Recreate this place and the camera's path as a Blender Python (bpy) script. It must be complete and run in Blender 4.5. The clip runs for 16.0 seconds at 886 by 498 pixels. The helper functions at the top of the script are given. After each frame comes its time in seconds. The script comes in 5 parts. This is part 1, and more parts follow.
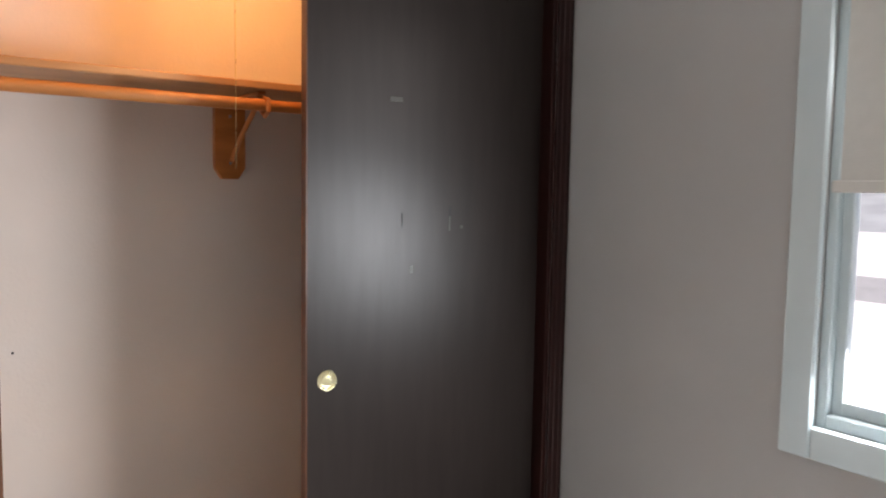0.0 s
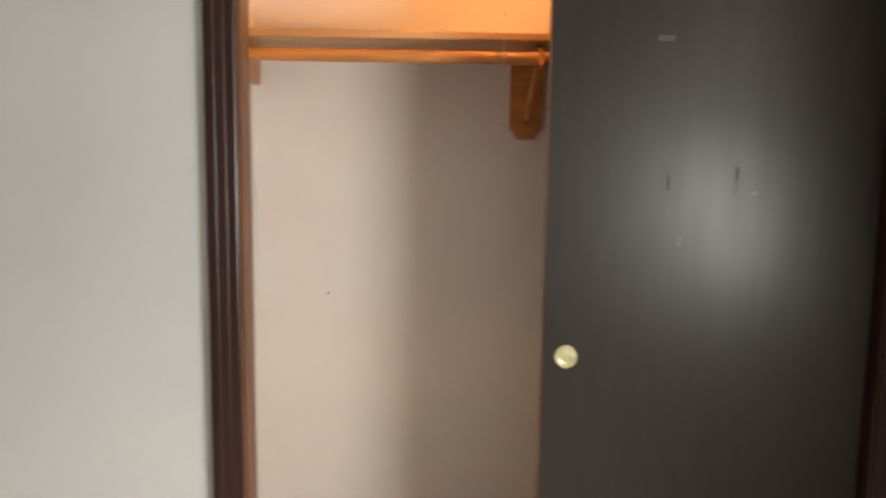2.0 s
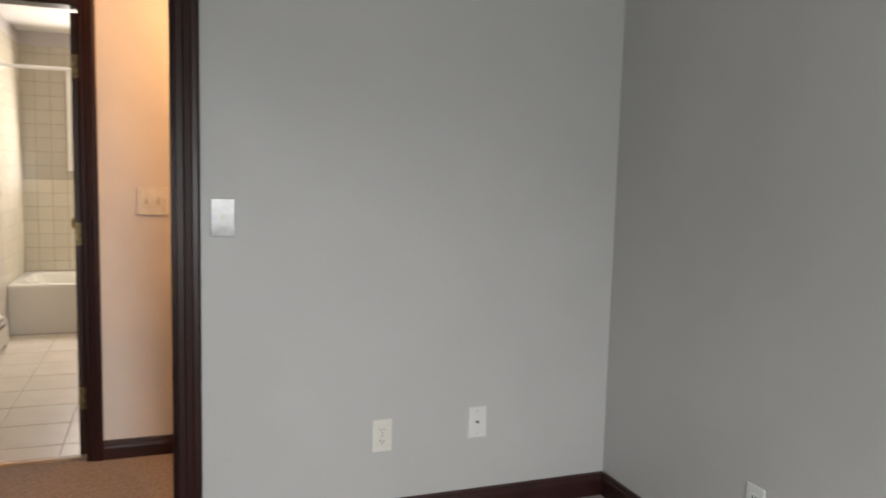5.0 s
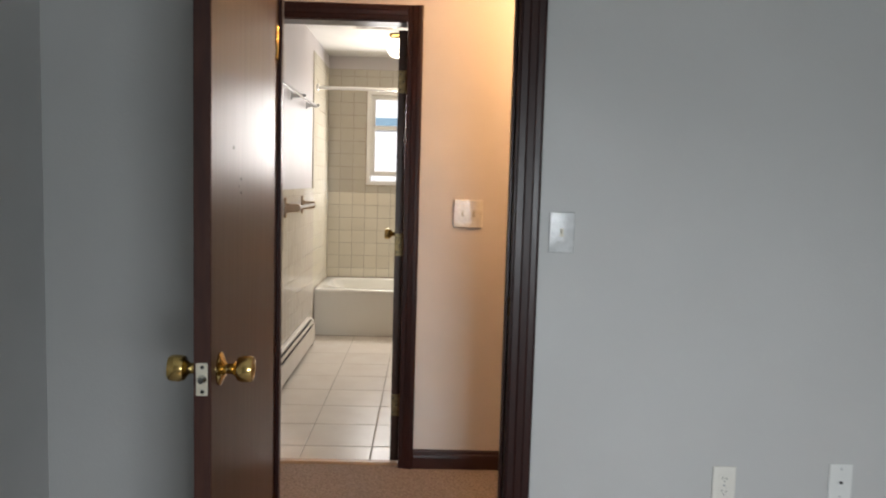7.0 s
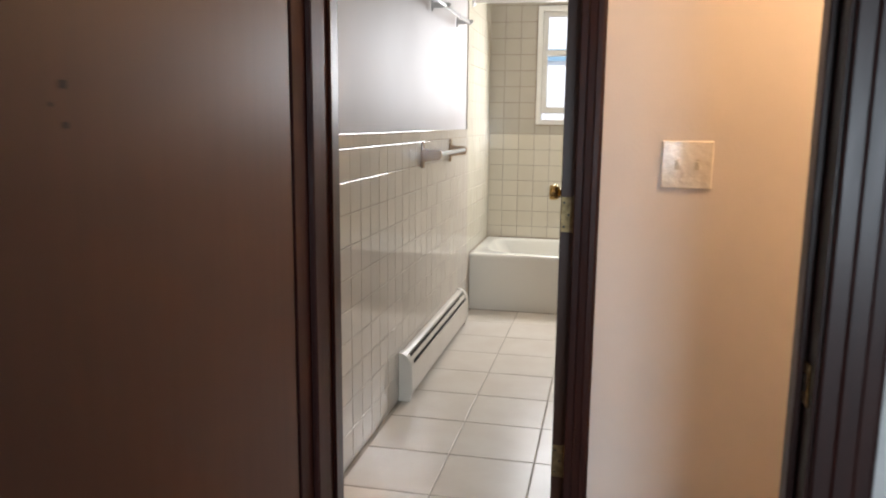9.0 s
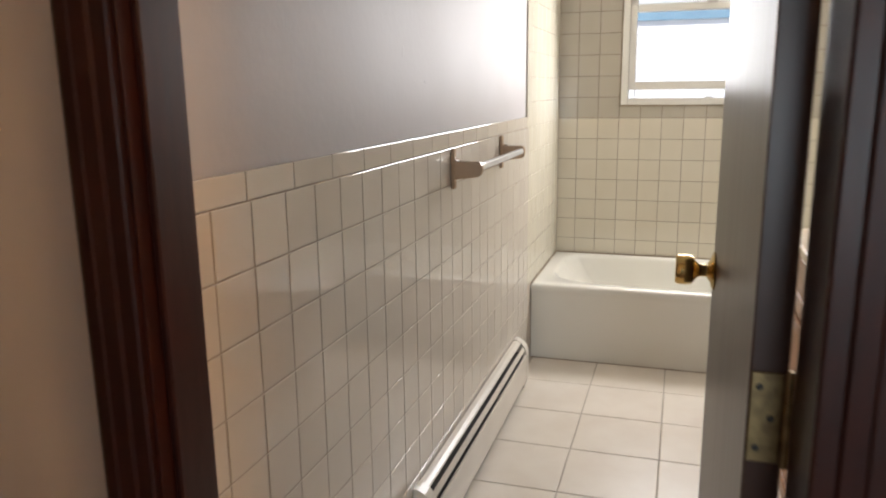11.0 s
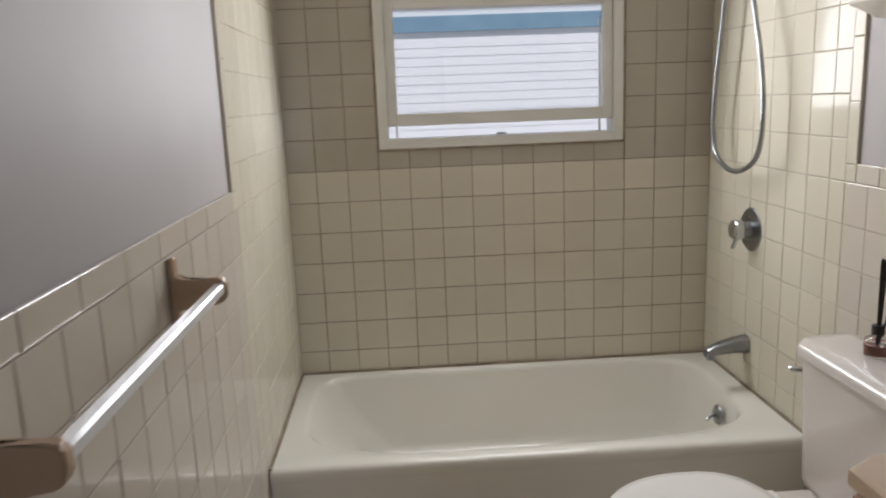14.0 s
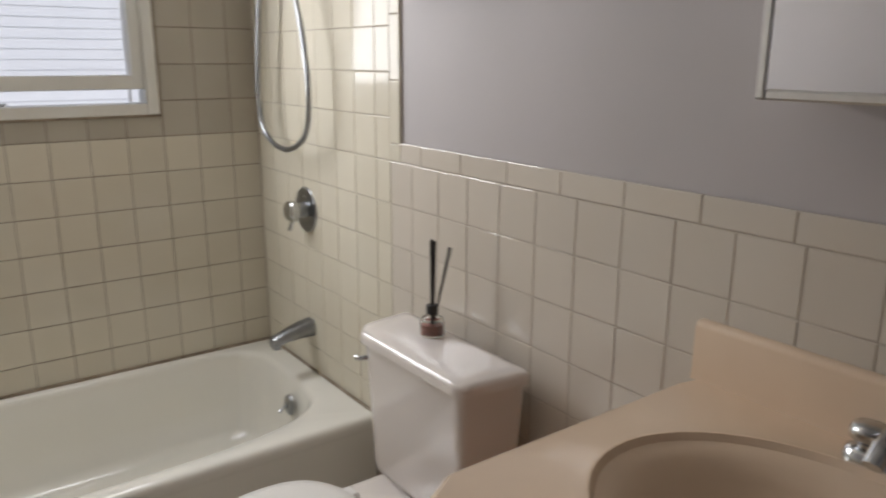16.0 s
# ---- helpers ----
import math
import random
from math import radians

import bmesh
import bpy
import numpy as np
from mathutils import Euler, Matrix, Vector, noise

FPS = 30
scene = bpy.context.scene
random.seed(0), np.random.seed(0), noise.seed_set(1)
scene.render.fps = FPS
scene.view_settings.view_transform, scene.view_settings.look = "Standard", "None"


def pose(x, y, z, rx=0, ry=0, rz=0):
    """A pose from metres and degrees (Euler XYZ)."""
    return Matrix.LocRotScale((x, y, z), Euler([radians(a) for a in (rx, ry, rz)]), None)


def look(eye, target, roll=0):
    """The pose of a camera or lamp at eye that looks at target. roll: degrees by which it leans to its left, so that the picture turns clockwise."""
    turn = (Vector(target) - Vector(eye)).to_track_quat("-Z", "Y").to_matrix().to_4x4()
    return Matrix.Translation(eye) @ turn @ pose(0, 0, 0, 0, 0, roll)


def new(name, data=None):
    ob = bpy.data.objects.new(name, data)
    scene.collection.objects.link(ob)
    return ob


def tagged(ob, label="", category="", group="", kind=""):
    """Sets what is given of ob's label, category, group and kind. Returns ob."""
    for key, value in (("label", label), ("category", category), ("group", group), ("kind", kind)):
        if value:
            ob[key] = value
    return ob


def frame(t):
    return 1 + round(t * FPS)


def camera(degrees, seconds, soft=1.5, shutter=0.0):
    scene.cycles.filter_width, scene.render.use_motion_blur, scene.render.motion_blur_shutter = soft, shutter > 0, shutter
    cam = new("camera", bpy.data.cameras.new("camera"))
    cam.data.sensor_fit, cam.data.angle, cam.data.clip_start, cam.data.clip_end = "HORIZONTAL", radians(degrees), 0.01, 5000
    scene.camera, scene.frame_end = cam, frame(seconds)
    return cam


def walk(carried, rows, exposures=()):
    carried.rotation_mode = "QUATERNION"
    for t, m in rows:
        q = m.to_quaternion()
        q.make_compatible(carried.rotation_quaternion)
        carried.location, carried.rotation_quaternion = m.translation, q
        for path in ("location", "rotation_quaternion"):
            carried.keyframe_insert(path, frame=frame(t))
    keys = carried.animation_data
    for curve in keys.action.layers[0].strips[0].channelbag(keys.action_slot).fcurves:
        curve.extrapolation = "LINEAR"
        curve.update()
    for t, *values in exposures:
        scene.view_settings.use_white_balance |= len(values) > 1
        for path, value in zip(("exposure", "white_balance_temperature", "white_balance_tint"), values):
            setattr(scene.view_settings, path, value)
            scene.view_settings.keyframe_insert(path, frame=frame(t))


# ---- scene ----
# ---- camera ----
cam = camera(61.4, 16.0, soft=2.0, shutter=0.35)


def aim(x, y, z, tilt, lean, heading):
    """A camera pose: tilt 90 is level; lean turns it about its own line of sight."""
    return pose(x, y, z, tilt, 0, heading) @ pose(0, 0, 0, 0, 0, -lean)


POSES = [
    (0, aim(1.044, -5.970, 1.296, 85.32, -0.96, -125.81)),
    (0.5, aim(1.145, -6.100, 1.289, 84.10, -0.71, -120.63)),
    (1, aim(1.199, -6.308, 1.262, 83.89, -1.27, -110.89)),
    (1.5, aim(1.160, -6.434, 1.252, 83.79, -1.93, -102.15)),
    (2, aim(1.043, -6.495, 1.262, 82.85, -0.85, -91.07)),
    (2.5, aim(1.063, -6.624, 1.262, 83.12, -0.38, -74.74)),
    (3, aim(1.040, -6.690, 1.275, 82.94, -0.20, -61.71)),
    (3.5, aim(0.969, -6.709, 1.280, 83.31, -0.30, -51.23)),
    (4, aim(0.910, -6.746, 1.272, 82.85, -0.90, -41.12)),
    (4.5, aim(1.030, -6.780, 1.250, 83.45, -1.84, -28.95)),
    (5, aim(1.078, -6.810, 1.246, 84.25, -1.45, -20.42)),
    (5.2, aim(1.085, -6.830, 1.244, 84.20, -1.30, -17.30)),
    (7.3, aim(0.832, -6.430, 1.230, 84.80, -1.29, -0.18)),
    (7.5, aim(0.843, -6.318, 1.236, 84.16, -0.99, 0.76)),
    (8, aim(0.905, -6.019, 1.220, 82.22, -1.21, 4.75)),
    (8.5, aim(0.860, -5.725, 1.200, 80.60, -1.42, 8.80)),
    (9, aim(0.838, -5.405, 1.200, 80.35, -0.55, 12.25)),
    (9.2, aim(0.845, -5.262, 1.200, 80.05, -0.75, 13.68)),
    (11.3, aim(0.590, -4.000, 1.310, 77.00, 0.90, 17.75)),
    (11.5, aim(0.548, -3.889, 1.327, 76.43, 1.52, 17.05)),
    (12, aim(0.438, -3.575, 1.333, 76.44, 2.14, 13.16)),
    (12.5, aim(0.405, -3.263, 1.338, 76.90, 3.57, 10.69)),
    (13, aim(0.360, -3.048, 1.332, 77.90, 3.57, 6.93)),
    (13.5, aim(0.338, -2.871, 1.346, 76.85, 1.40, 1.15)),
    (14, aim(0.400, -2.666, 1.353, 78.74, 2.23, -3.03)),
    (14.5, aim(0.444, -2.546, 1.364, 78.56, 3.28, -8.91)),
    (15, aim(0.466, -2.483, 1.374, 77.20, 3.21, -17.75)),
    (15.5, aim(0.475, -2.453, 1.370, 75.92, 1.70, -26.25)),
    (16, aim(0.515, -2.436, 1.366, 75.60, -0.24, -36.35)),
]
EXPOSURES = [(0, 0.62, 6900, 22), (0.5, 0.98, 7500, 15), (1, 1.05, 7450, 14), (1.5, 0.98, 7400, 13), (2, 0.70, 7700, 16), (2.5, 0.55, 7900, 18), (3, 0.38, 7700, 18), (3.5, 0.33, 7250, 17), (4, 0.27, 7200, 17), (5, -0.13, 7000, 17), (7.3, -0.25, 6500, 14), (8, -0.33, 6400, 14), (8.5, -0.10, 6200, 13), (9.2, -0.03, 6000, 12),
             (11.5, -0.2, 6250, 13), (12.5, -0.60, 6300, 13), (13.5, -0.93, 6150, 13), (14.5, -1.22, 5900, 13), (16, -1.1, 6000, 13)]
walk(cam, POSES, EXPOSURES)

# ---- world and lights ----
world = bpy.data.worlds.new("world")
scene.world = world
world.use_nodes = True
wn = world.node_tree
sky = wn.nodes.new("ShaderNodeTexSky")
sky.sky_type, sky.sun_disc = "NISHITA", False
sky.sun_elevation, sky.sun_rotation = radians(50), radians(171)
wn.links.new(sky.outputs["Color"], wn.nodes["Background"].inputs["Color"])
wn.nodes["Background"].inputs["Strength"].default_value = 0.15


def lamp(name, kind, m, energy, colour, **more):
    data = bpy.data.lights.new(name, kind)
    data.energy, data.color = energy, colour
    for key, value in more.items():
        if key == "size":
            data.size = value
        elif key == "size_y":
            data.shape, data.size_y = "RECTANGLE", value
        elif key == "radius":
            data.shadow_soft_size = value
        elif key == "spread":
            data.spread = radians(value)
        elif key == "angle":
            data.angle = radians(value)
    ob = new(name, data)
    ob.matrix_world = m
    return ob


# hazy sun, from the south-east, high
lamp("sun", "SUN", look((1.4, -9.1, 11.0), (0, 0, 0)), 5.0, (1, 0.95, 0.89), angle=6)
# skylight in the two window openings
lamp("bath_window_sky", "AREA", look((0.765, -0.090, 1.60), (0.765, -3.0, 0.98)), 36, (1.0, 0.975, 0.925), size=0.80, size_y=0.66)
lamp("bed_window_sky", "AREA", look((1.47, -7.52, 1.07), (1.47, -4.5, 0.60)), 27, (0.82, 0.96, 1.0), size=0.70, size_y=0.46)
lamp("bed_window_high_sky", "AREA", look((1.47, -7.525, 1.07), (1.47, -4.5, -1.1)), 13, (0.90, 0.97, 1.0), size=0.70, size_y=0.46, spread=90)
lamp("bed_blind_sky", "AREA", look((1.47, -7.555, 1.64), (1.47, -4.5, 1.2)), 4, (0.94, 0.98, 0.97), size=0.70, size_y=0.5)
# warm bulbs: closet, hall, bathroom globe
lamp("closet_bulb_light", "POINT", pose(2.79, -6.74, 1.99), 4.9, (1.0, 0.50, 0.15), radius=0.03)
lamp("hall_light", "POINT", pose(1.62, -3.93, 2.12), 42, (1.0, 0.58, 0.26), radius=0.10)
lamp("bath_globe_light", "POINT", pose(0.62, -1.02, 2.05), 3, (1.0, 0.82, 0.58), radius=0.07)

# ---- materials ----
def material(name, colour, rough=0.5, metal=0.0, second=None, scale=8.0, spread=(0.35, 0.65), bump=0.0,
             bump_scale=60.0, stretch=(1, 1, 1), vary=0.0, rough_vary=0.0, coat=0.0, spec=0.5, detail=6.0):
    """A surface with a blotchy second colour, fine relief and, where asked, a shift from piece to piece."""
    m = bpy.data.materials.new(name)
    m.use_nodes = True
    nt = m.node_tree
    b = nt.nodes["Principled BSDF"]
    b.inputs["Roughness"].default_value = rough
    b.inputs["Metallic"].default_value = metal
    b.inputs["Coat Weight"].default_value = coat
    b.inputs["Coat Roughness"].default_value = 0.08
    b.inputs["Specular IOR Level"].default_value = spec
    tc = nt.nodes.new("ShaderNodeTexCoord")
    mp = nt.nodes.new("ShaderNodeMapping")
    mp.inputs["Scale"].default_value = stretch
    geo = nt.nodes.new("ShaderNodeNewGeometry")
    nt.links.new(geo.outputs["Position"], mp.inputs["Vector"])
    no = nt.nodes.new("ShaderNodeTexNoise")
    no.inputs["Scale"].default_value, no.inputs["Detail"].default_value = scale, detail
    nt.links.new(mp.outputs["Vector"], no.inputs["Vector"])
    ramp = nt.nodes.new("ShaderNodeValToRGB")
    ramp.color_ramp.elements[0].position, ramp.color_ramp.elements[1].position = spread
    ramp.color_ramp.elements[0].color = (*colour, 1)
    ramp.color_ramp.elements[1].color = (*(second or [c * 0.93 for c in colour]), 1)
    nt.links.new(no.outputs["Fac"], ramp.inputs["Fac"])
    out = ramp.outputs["Color"]
    if vary:
        oi = nt.nodes.new("ShaderNodeObjectInfo")
        hsv = nt.nodes.new("ShaderNodeHueSaturation")
        mr = nt.nodes.new("ShaderNodeMapRange")
        mr.inputs["To Min"].default_value, mr.inputs["To Max"].default_value = 1 - vary, 1 + vary
        nt.links.new(oi.outputs["Random"], mr.inputs["Value"])
        nt.links.new(mr.outputs["Result"], hsv.inputs["Value"])
        nt.links.new(out, hsv.inputs["Color"])
        out = hsv.outputs["Color"]
    nt.links.new(out, b.inputs["Base Color"])
    if rough_vary:
        mr2 = nt.nodes.new("ShaderNodeMapRange")
        mr2.inputs["To Min"].default_value, mr2.inputs["To Max"].default_value = rough - rough_vary, rough + rough_vary
        nt.links.new(no.outputs["Fac"], mr2.inputs["Value"])
        nt.links.new(mr2.outputs["Result"], b.inputs["Roughness"])
    if bump:
        n2 = nt.nodes.new("ShaderNodeTexNoise")
        n2.inputs["Scale"].default_value, n2.inputs["Detail"].default_value = bump_scale, 4
        nt.links.new(mp.outputs["Vector"], n2.inputs["Vector"])
        bp = nt.nodes.new("ShaderNodeBump")
        bp.inputs["Strength"].default_value, bp.inputs["Distance"].default_value = bump, 0.004
        nt.links.new(n2.outputs["Fac"], bp.inputs["Height"])
        nt.links.new(bp.outputs["Normal"], b.inputs["Normal"])
    return m


def glass_material(name, colour, rough=0.0):
    m = bpy.data.materials.new(name)
    m.use_nodes = True
    b = m.node_tree.nodes["Principled BSDF"]
    b.inputs["Base Color"].default_value = (*colour, 1)
    b.inputs["Transmission Weight"].default_value = 1.0
    b.inputs["Roughness"].default_value = rough
    b.inputs["IOR"].default_value = 1.45
    return m


def glow_material(name, colour, strength):
    m = bpy.data.materials.new(name)
    m.use_nodes = True
    b = m.node_tree.nodes["Principled BSDF"]
    b.inputs["Base Color"].default_value = (*colour, 1)
    b.inputs["Emission Color"].default_value = (*colour, 1)
    b.inputs["Emission Strength"].default_value = strength
    return m


M_WALL_BED = material("grey_wall_paint", (0.50, 0.495, 0.485), 0.5, second=(0.475, 0.47, 0.46), scale=2.5, bump=0.12, bump_scale=130, rough_vary=0.06)
M_WALL_CLOSET = material("closet_plaster", (0.72, 0.645, 0.59), 0.6, second=(0.68, 0.605, 0.55), scale=3, bump=0.15, bump_scale=90)
M_WALL_HALL = material("hall_plaster", (0.66, 0.62, 0.59), 0.6, second=(0.62, 0.58, 0.55), scale=3, bump=0.12, bump_scale=100)
M_WALL_BATH = material("satin_lilac_grey_paint", (0.485, 0.457, 0.455), 0.5, second=(0.465, 0.44, 0.435), scale=3, bump=0.15, bump_scale=45, rough_vary=0.05, spec=0.13)
M_CEIL = material("white_ceiling_paint", (0.78, 0.77, 0.74), 0.7, scale=4, bump=0.15, bump_scale=80)
M_CARPET = material("beige_carpet", (0.31, 0.265, 0.25), 0.95, second=(0.20, 0.165, 0.15), scale=120, spread=(0.38, 0.62), bump=0.9, bump_scale=320, spec=0.1)
M_CARPET_BED = material("grey_carpet", (0.42, 0.385, 0.36), 0.95, second=(0.31, 0.28, 0.26), scale=190, spread=(0.38, 0.62), bump=0.9, bump_scale=320, spec=0.1)
M_TRIM = material("dark_mahogany_trim", (0.030, 0.009, 0.007), 0.34, second=(0.021, 0.006, 0.005), scale=14, stretch=(6, 6, 0.7), bump=0.03, bump_scale=70, rough_vary=0.06, spec=0.32)
M_BASE = material("dark_mahogany_baseboard", (0.034, 0.009, 0.007), 0.34, second=(0.022, 0.006, 0.005), scale=9, bump=0.08, bump_scale=60, rough_vary=0.06)
M_DOOR_CLOSET = material("dark_brown_door_lacquer", (0.027, 0.020, 0.018), 0.36, second=(0.022, 0.016, 0.014), scale=7, stretch=(5, 5, 0.6), bump=0.03, bump_scale=50, rough_vary=0.03, spec=0.28)
M_DOOR = material("walnut_stained_door_veneer", (0.055, 0.022, 0.013), 0.36, second=(0.050, 0.020, 0.012), scale=5, stretch=(9, 9, 0.5), rough_vary=0.035, spec=0.4)
M_DOOR_EDGE = material("dark_door_edge", (0.05, 0.018, 0.012), 0.35, second=(0.03, 0.010, 0.008), scale=12, stretch=(6, 6, 0.7))
M_TILE_ALCOVE = material("ivory_glazed_tile", (0.63, 0.59, 0.485), 0.11, second=(0.61, 0.565, 0.455), scale=5, bump=0.06, bump_scale=14, vary=0.03, spec=0.2)
M_TILE = material("cream_glazed_tile", (0.615, 0.565, 0.49), 0.055, second=(0.60, 0.545, 0.465), scale=5, bump=0.03, bump_scale=14, vary=0.035, spec=0.55)
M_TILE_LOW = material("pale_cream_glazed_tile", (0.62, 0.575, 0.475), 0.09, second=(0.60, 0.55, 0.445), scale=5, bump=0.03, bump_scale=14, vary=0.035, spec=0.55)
# Darker cream, for the window wall's upper rows only.
M_TILE_HIGH = material("darker_cream_glazed_tile", (0.455, 0.415, 0.345), 0.14, second=(0.43, 0.39, 0.32), scale=5, bump=0.03, bump_scale=14, vary=0.03, spec=0.5)
M_GROUT = material("brown_grey_grout", (0.27, 0.225, 0.175), 0.9, second=(0.16, 0.125, 0.095), scale=16, bump=0.3, bump_scale=160)
M_GROUT_MID = material("tan_grout", (0.38, 0.325, 0.265), 0.9, second=(0.27, 0.22, 0.17), scale=16, bump=0.3, bump_scale=160)
M_GROUT_PALE = material("pale_grout", (0.50, 0.45, 0.38), 0.9, second=(0.38, 0.32, 0.26), scale=7, bump=0.3, bump_scale=160)
M_FLOOR_TILE = material("ivory_floor_tile", (0.72, 0.66, 0.575), 0.32, second=(0.67, 0.60, 0.51), scale=6, bump=0.05, bump_scale=30, vary=0.03, rough_vary=0.06)
M_TUB = material("ivory_tub_enamel", (0.79, 0.775, 0.71), 0.15, second=(0.77, 0.75, 0.68), scale=2, bump=0.02, bump_scale=9, coat=0.35)
M_PORCELAIN = material("white_porcelain", (0.76, 0.72, 0.68), 0.10, second=(0.74, 0.70, 0.655), scale=2, coat=0.4)
M_TANK = material("blush_white_porcelain", (0.75, 0.70, 0.66), 0.12, second=(0.73, 0.68, 0.64), scale=2, coat=0.4)
M_SEAT = material("white_plastic_seat", (0.84, 0.82, 0.785), 0.18, scale=2)
M_CERAMIC = material("beige_ceramic_fitting", (0.50, 0.355, 0.24), 0.14, second=(0.46, 0.315, 0.205), scale=6, coat=0.3)
M_PLATE_FILM = material("film_wrapped_grey_plate", (0.46, 0.46, 0.455), 0.4, second=(0.54, 0.54, 0.535), scale=26, spread=(0.45, 0.6), bump=0.9, bump_scale=50, coat=0.3)
M_IVORY_FILM = material("film_wrapped_ivory_plate", (0.66, 0.62, 0.55), 0.4, second=(0.72, 0.69, 0.63), scale=26, spread=(0.45, 0.6), bump=0.9, bump_scale=50, coat=0.25)
M_WHITE_PLASTIC = material("white_plastic", (0.74, 0.74, 0.72), 0.3, scale=6)
M_ALMOND_PLASTIC = material("ivory_plastic", (0.74, 0.71, 0.65), 0.25, scale=6)
M_TOGGLE = material("aged_ivory_toggle", (0.50, 0.45, 0.34), 0.3, scale=6)
M_SLOT = material("dark_slot", (0.02, 0.018, 0.016), 0.6, scale=9)
M_VINYL = material("white_window_vinyl", (0.76, 0.75, 0.71), 0.35, second=(0.72, 0.70, 0.65), scale=5, bump=0.04)
# White paint with the window's bluish shade put into its base colour.
M_VINYL_BED = material("shade_tinted_white_paint", (0.66, 0.76, 0.78), 0.35, second=(0.62, 0.72, 0.745), scale=5, bump=0.04)
M_CAULK = material("stained_caulk", (0.40, 0.33, 0.25), 0.7, second=(0.20, 0.15, 0.10), scale=14, bump=0.3)
M_BLIND = material("roller_blind_fabric", (0.72, 0.71, 0.67), 0.8, second=(0.69, 0.68, 0.64), scale=30, bump=0.2, bump_scale=300)
M_JAMB = material("brown_stained_jamb", (0.16, 0.062, 0.03), 0.35, second=(0.10, 0.038, 0.018), scale=10, stretch=(5, 5, 0.6), bump=0.08)
M_WOOD_ORANGE = material("orange_varnished_pine", (0.55, 0.21, 0.055), 0.35, second=(0.40, 0.135, 0.035), scale=8, stretch=(3, 0.6, 3), bump=0.08, bump_scale=40)
M_SHELF = material("varnished_shelf_board", (0.56, 0.29, 0.12), 0.4, second=(0.45, 0.21, 0.08), scale=7, stretch=(4, 0.5, 4), bump=0.08)
M_OAK = material("honey_oak_cabinet", (0.38, 0.185, 0.082), 0.35, second=(0.25, 0.108, 0.045), scale=10, stretch=(5, 5, 0.6), bump=0.12, bump_scale=50)
M_VANITY_TOP = material("beige_cultured_marble", (0.76, 0.60, 0.44), 0.22, second=(0.72, 0.555, 0.395), scale=5, detail=8, coat=0.3)
M_CHROME = material("worn_chrome", (0.56, 0.57, 0.58), 0.16, metal=1.0, second=(0.45, 0.46, 0.47), scale=20, rough_vary=0.05)
M_STEEL_DULL = material("dull_chrome", (0.36, 0.37, 0.38), 0.3, metal=1.0, second=(0.27, 0.28, 0.29), scale=25, rough_vary=0.08)
M_BRASS = material("polished_brass", (0.72, 0.52, 0.20), 0.17, metal=1.0, second=(0.58, 0.40, 0.14), scale=30, rough_vary=0.05)
M_BRASS_OLD = material("tarnished_brass", (0.30, 0.22, 0.11), 0.42, metal=1.0, second=(0.18, 0.13, 0.07), scale=60, rough_vary=0.1)
M_BRASS_PALE = material("pale_brass", (0.82, 0.76, 0.50), 0.28, metal=0.85, second=(0.72, 0.64, 0.38), scale=40, rough_vary=0.06)
M_LATCH = material("pale_latch_plate", (0.70, 0.64, 0.52), 0.35, metal=0.4, scale=20)
M_HEATER = material("ivory_heater_enamel", (0.70, 0.655, 0.58), 0.3, second=(0.66, 0.61, 0.53), scale=5, bump=0.04)
M_HEATER_DARK = material("heater_inside", (0.03, 0.028, 0.026), 0.5, scale=20)
M_MIRROR = material("mirror_silver", (0.90, 0.91, 0.91), 0.01, metal=1.0, second=(0.90, 0.91, 0.91))
M_ALU = material("mirror_frame_metal", (0.62, 0.61, 0.59), 0.38, metal=1.0, scale=30, rough_vary=0.05)
M_GLASS = glass_material("window_glass", (1, 1, 1))
M_GLASS_BOTTLE = glass_material("clear_bottle_glass", (0.96, 0.96, 0.96), 0.02)
M_OIL = material("red_brown_oil", (0.26, 0.07, 0.05), 0.12, scale=3)
M_REED = material("black_reed", (0.018, 0.016, 0.016), 0.5, scale=50)
M_BAR = material("frosted_white_bar", (0.80, 0.82, 0.84), 0.12, scale=10, coat=0.3)
M_SIDING = material("white_vinyl_siding", (0.90, 0.89, 0.87), 0.5, second=(0.885, 0.875, 0.855), scale=4, bump=0.05)
M_SIDING_TRIM = material("blue_grey_trim_board", (0.22, 0.36, 0.45), 0.5, second=(0.19, 0.31, 0.40), scale=4)
M_GROUND = material("winter_ground", (0.52, 0.51, 0.49), 0.9, second=(0.60, 0.59, 0.57), scale=0.6, bump=0.3)
M_ROAD = material("pale_road", (0.20, 0.205, 0.205), 0.9, second=(0.16, 0.165, 0.165), scale=1.5, bump=0.2)
M_FAR = material("far_hedge", (0.42, 0.43, 0.41), 0.9, second=(0.34, 0.35, 0.33), scale=1.2, bump=0.3)
M_HILL = material("pale_far_hill", (0.30, 0.32, 0.32), 0.95, second=(0.20, 0.22, 0.22), scale=0.35, bump=0.4, bump_scale=1.0)
M_THRESH = material("worn_threshold_wood", (0.36, 0.25, 0.16), 0.4, second=(0.24, 0.15, 0.09), scale=12, stretch=(0.5, 4, 4))
M_GLOBE = glow_material("lit_globe_glass", (1.0, 0.93, 0.80), 5.0)
M_BULB = glow_material("lit_bulb", (1.0, 0.72, 0.40), 12.0)
M_VENT = material("vent_plastic", (0.70, 0.66, 0.60), 0.45, scale=6)
M_MARK = material("scuff_mark", (0.012, 0.010, 0.010), 0.7, scale=40)
M_SCUFF = material("pale_scuff", (0.055, 0.05, 0.046), 0.6, scale=40)


# ---- building helpers ----
def bm_new():
    return bmesh.new()


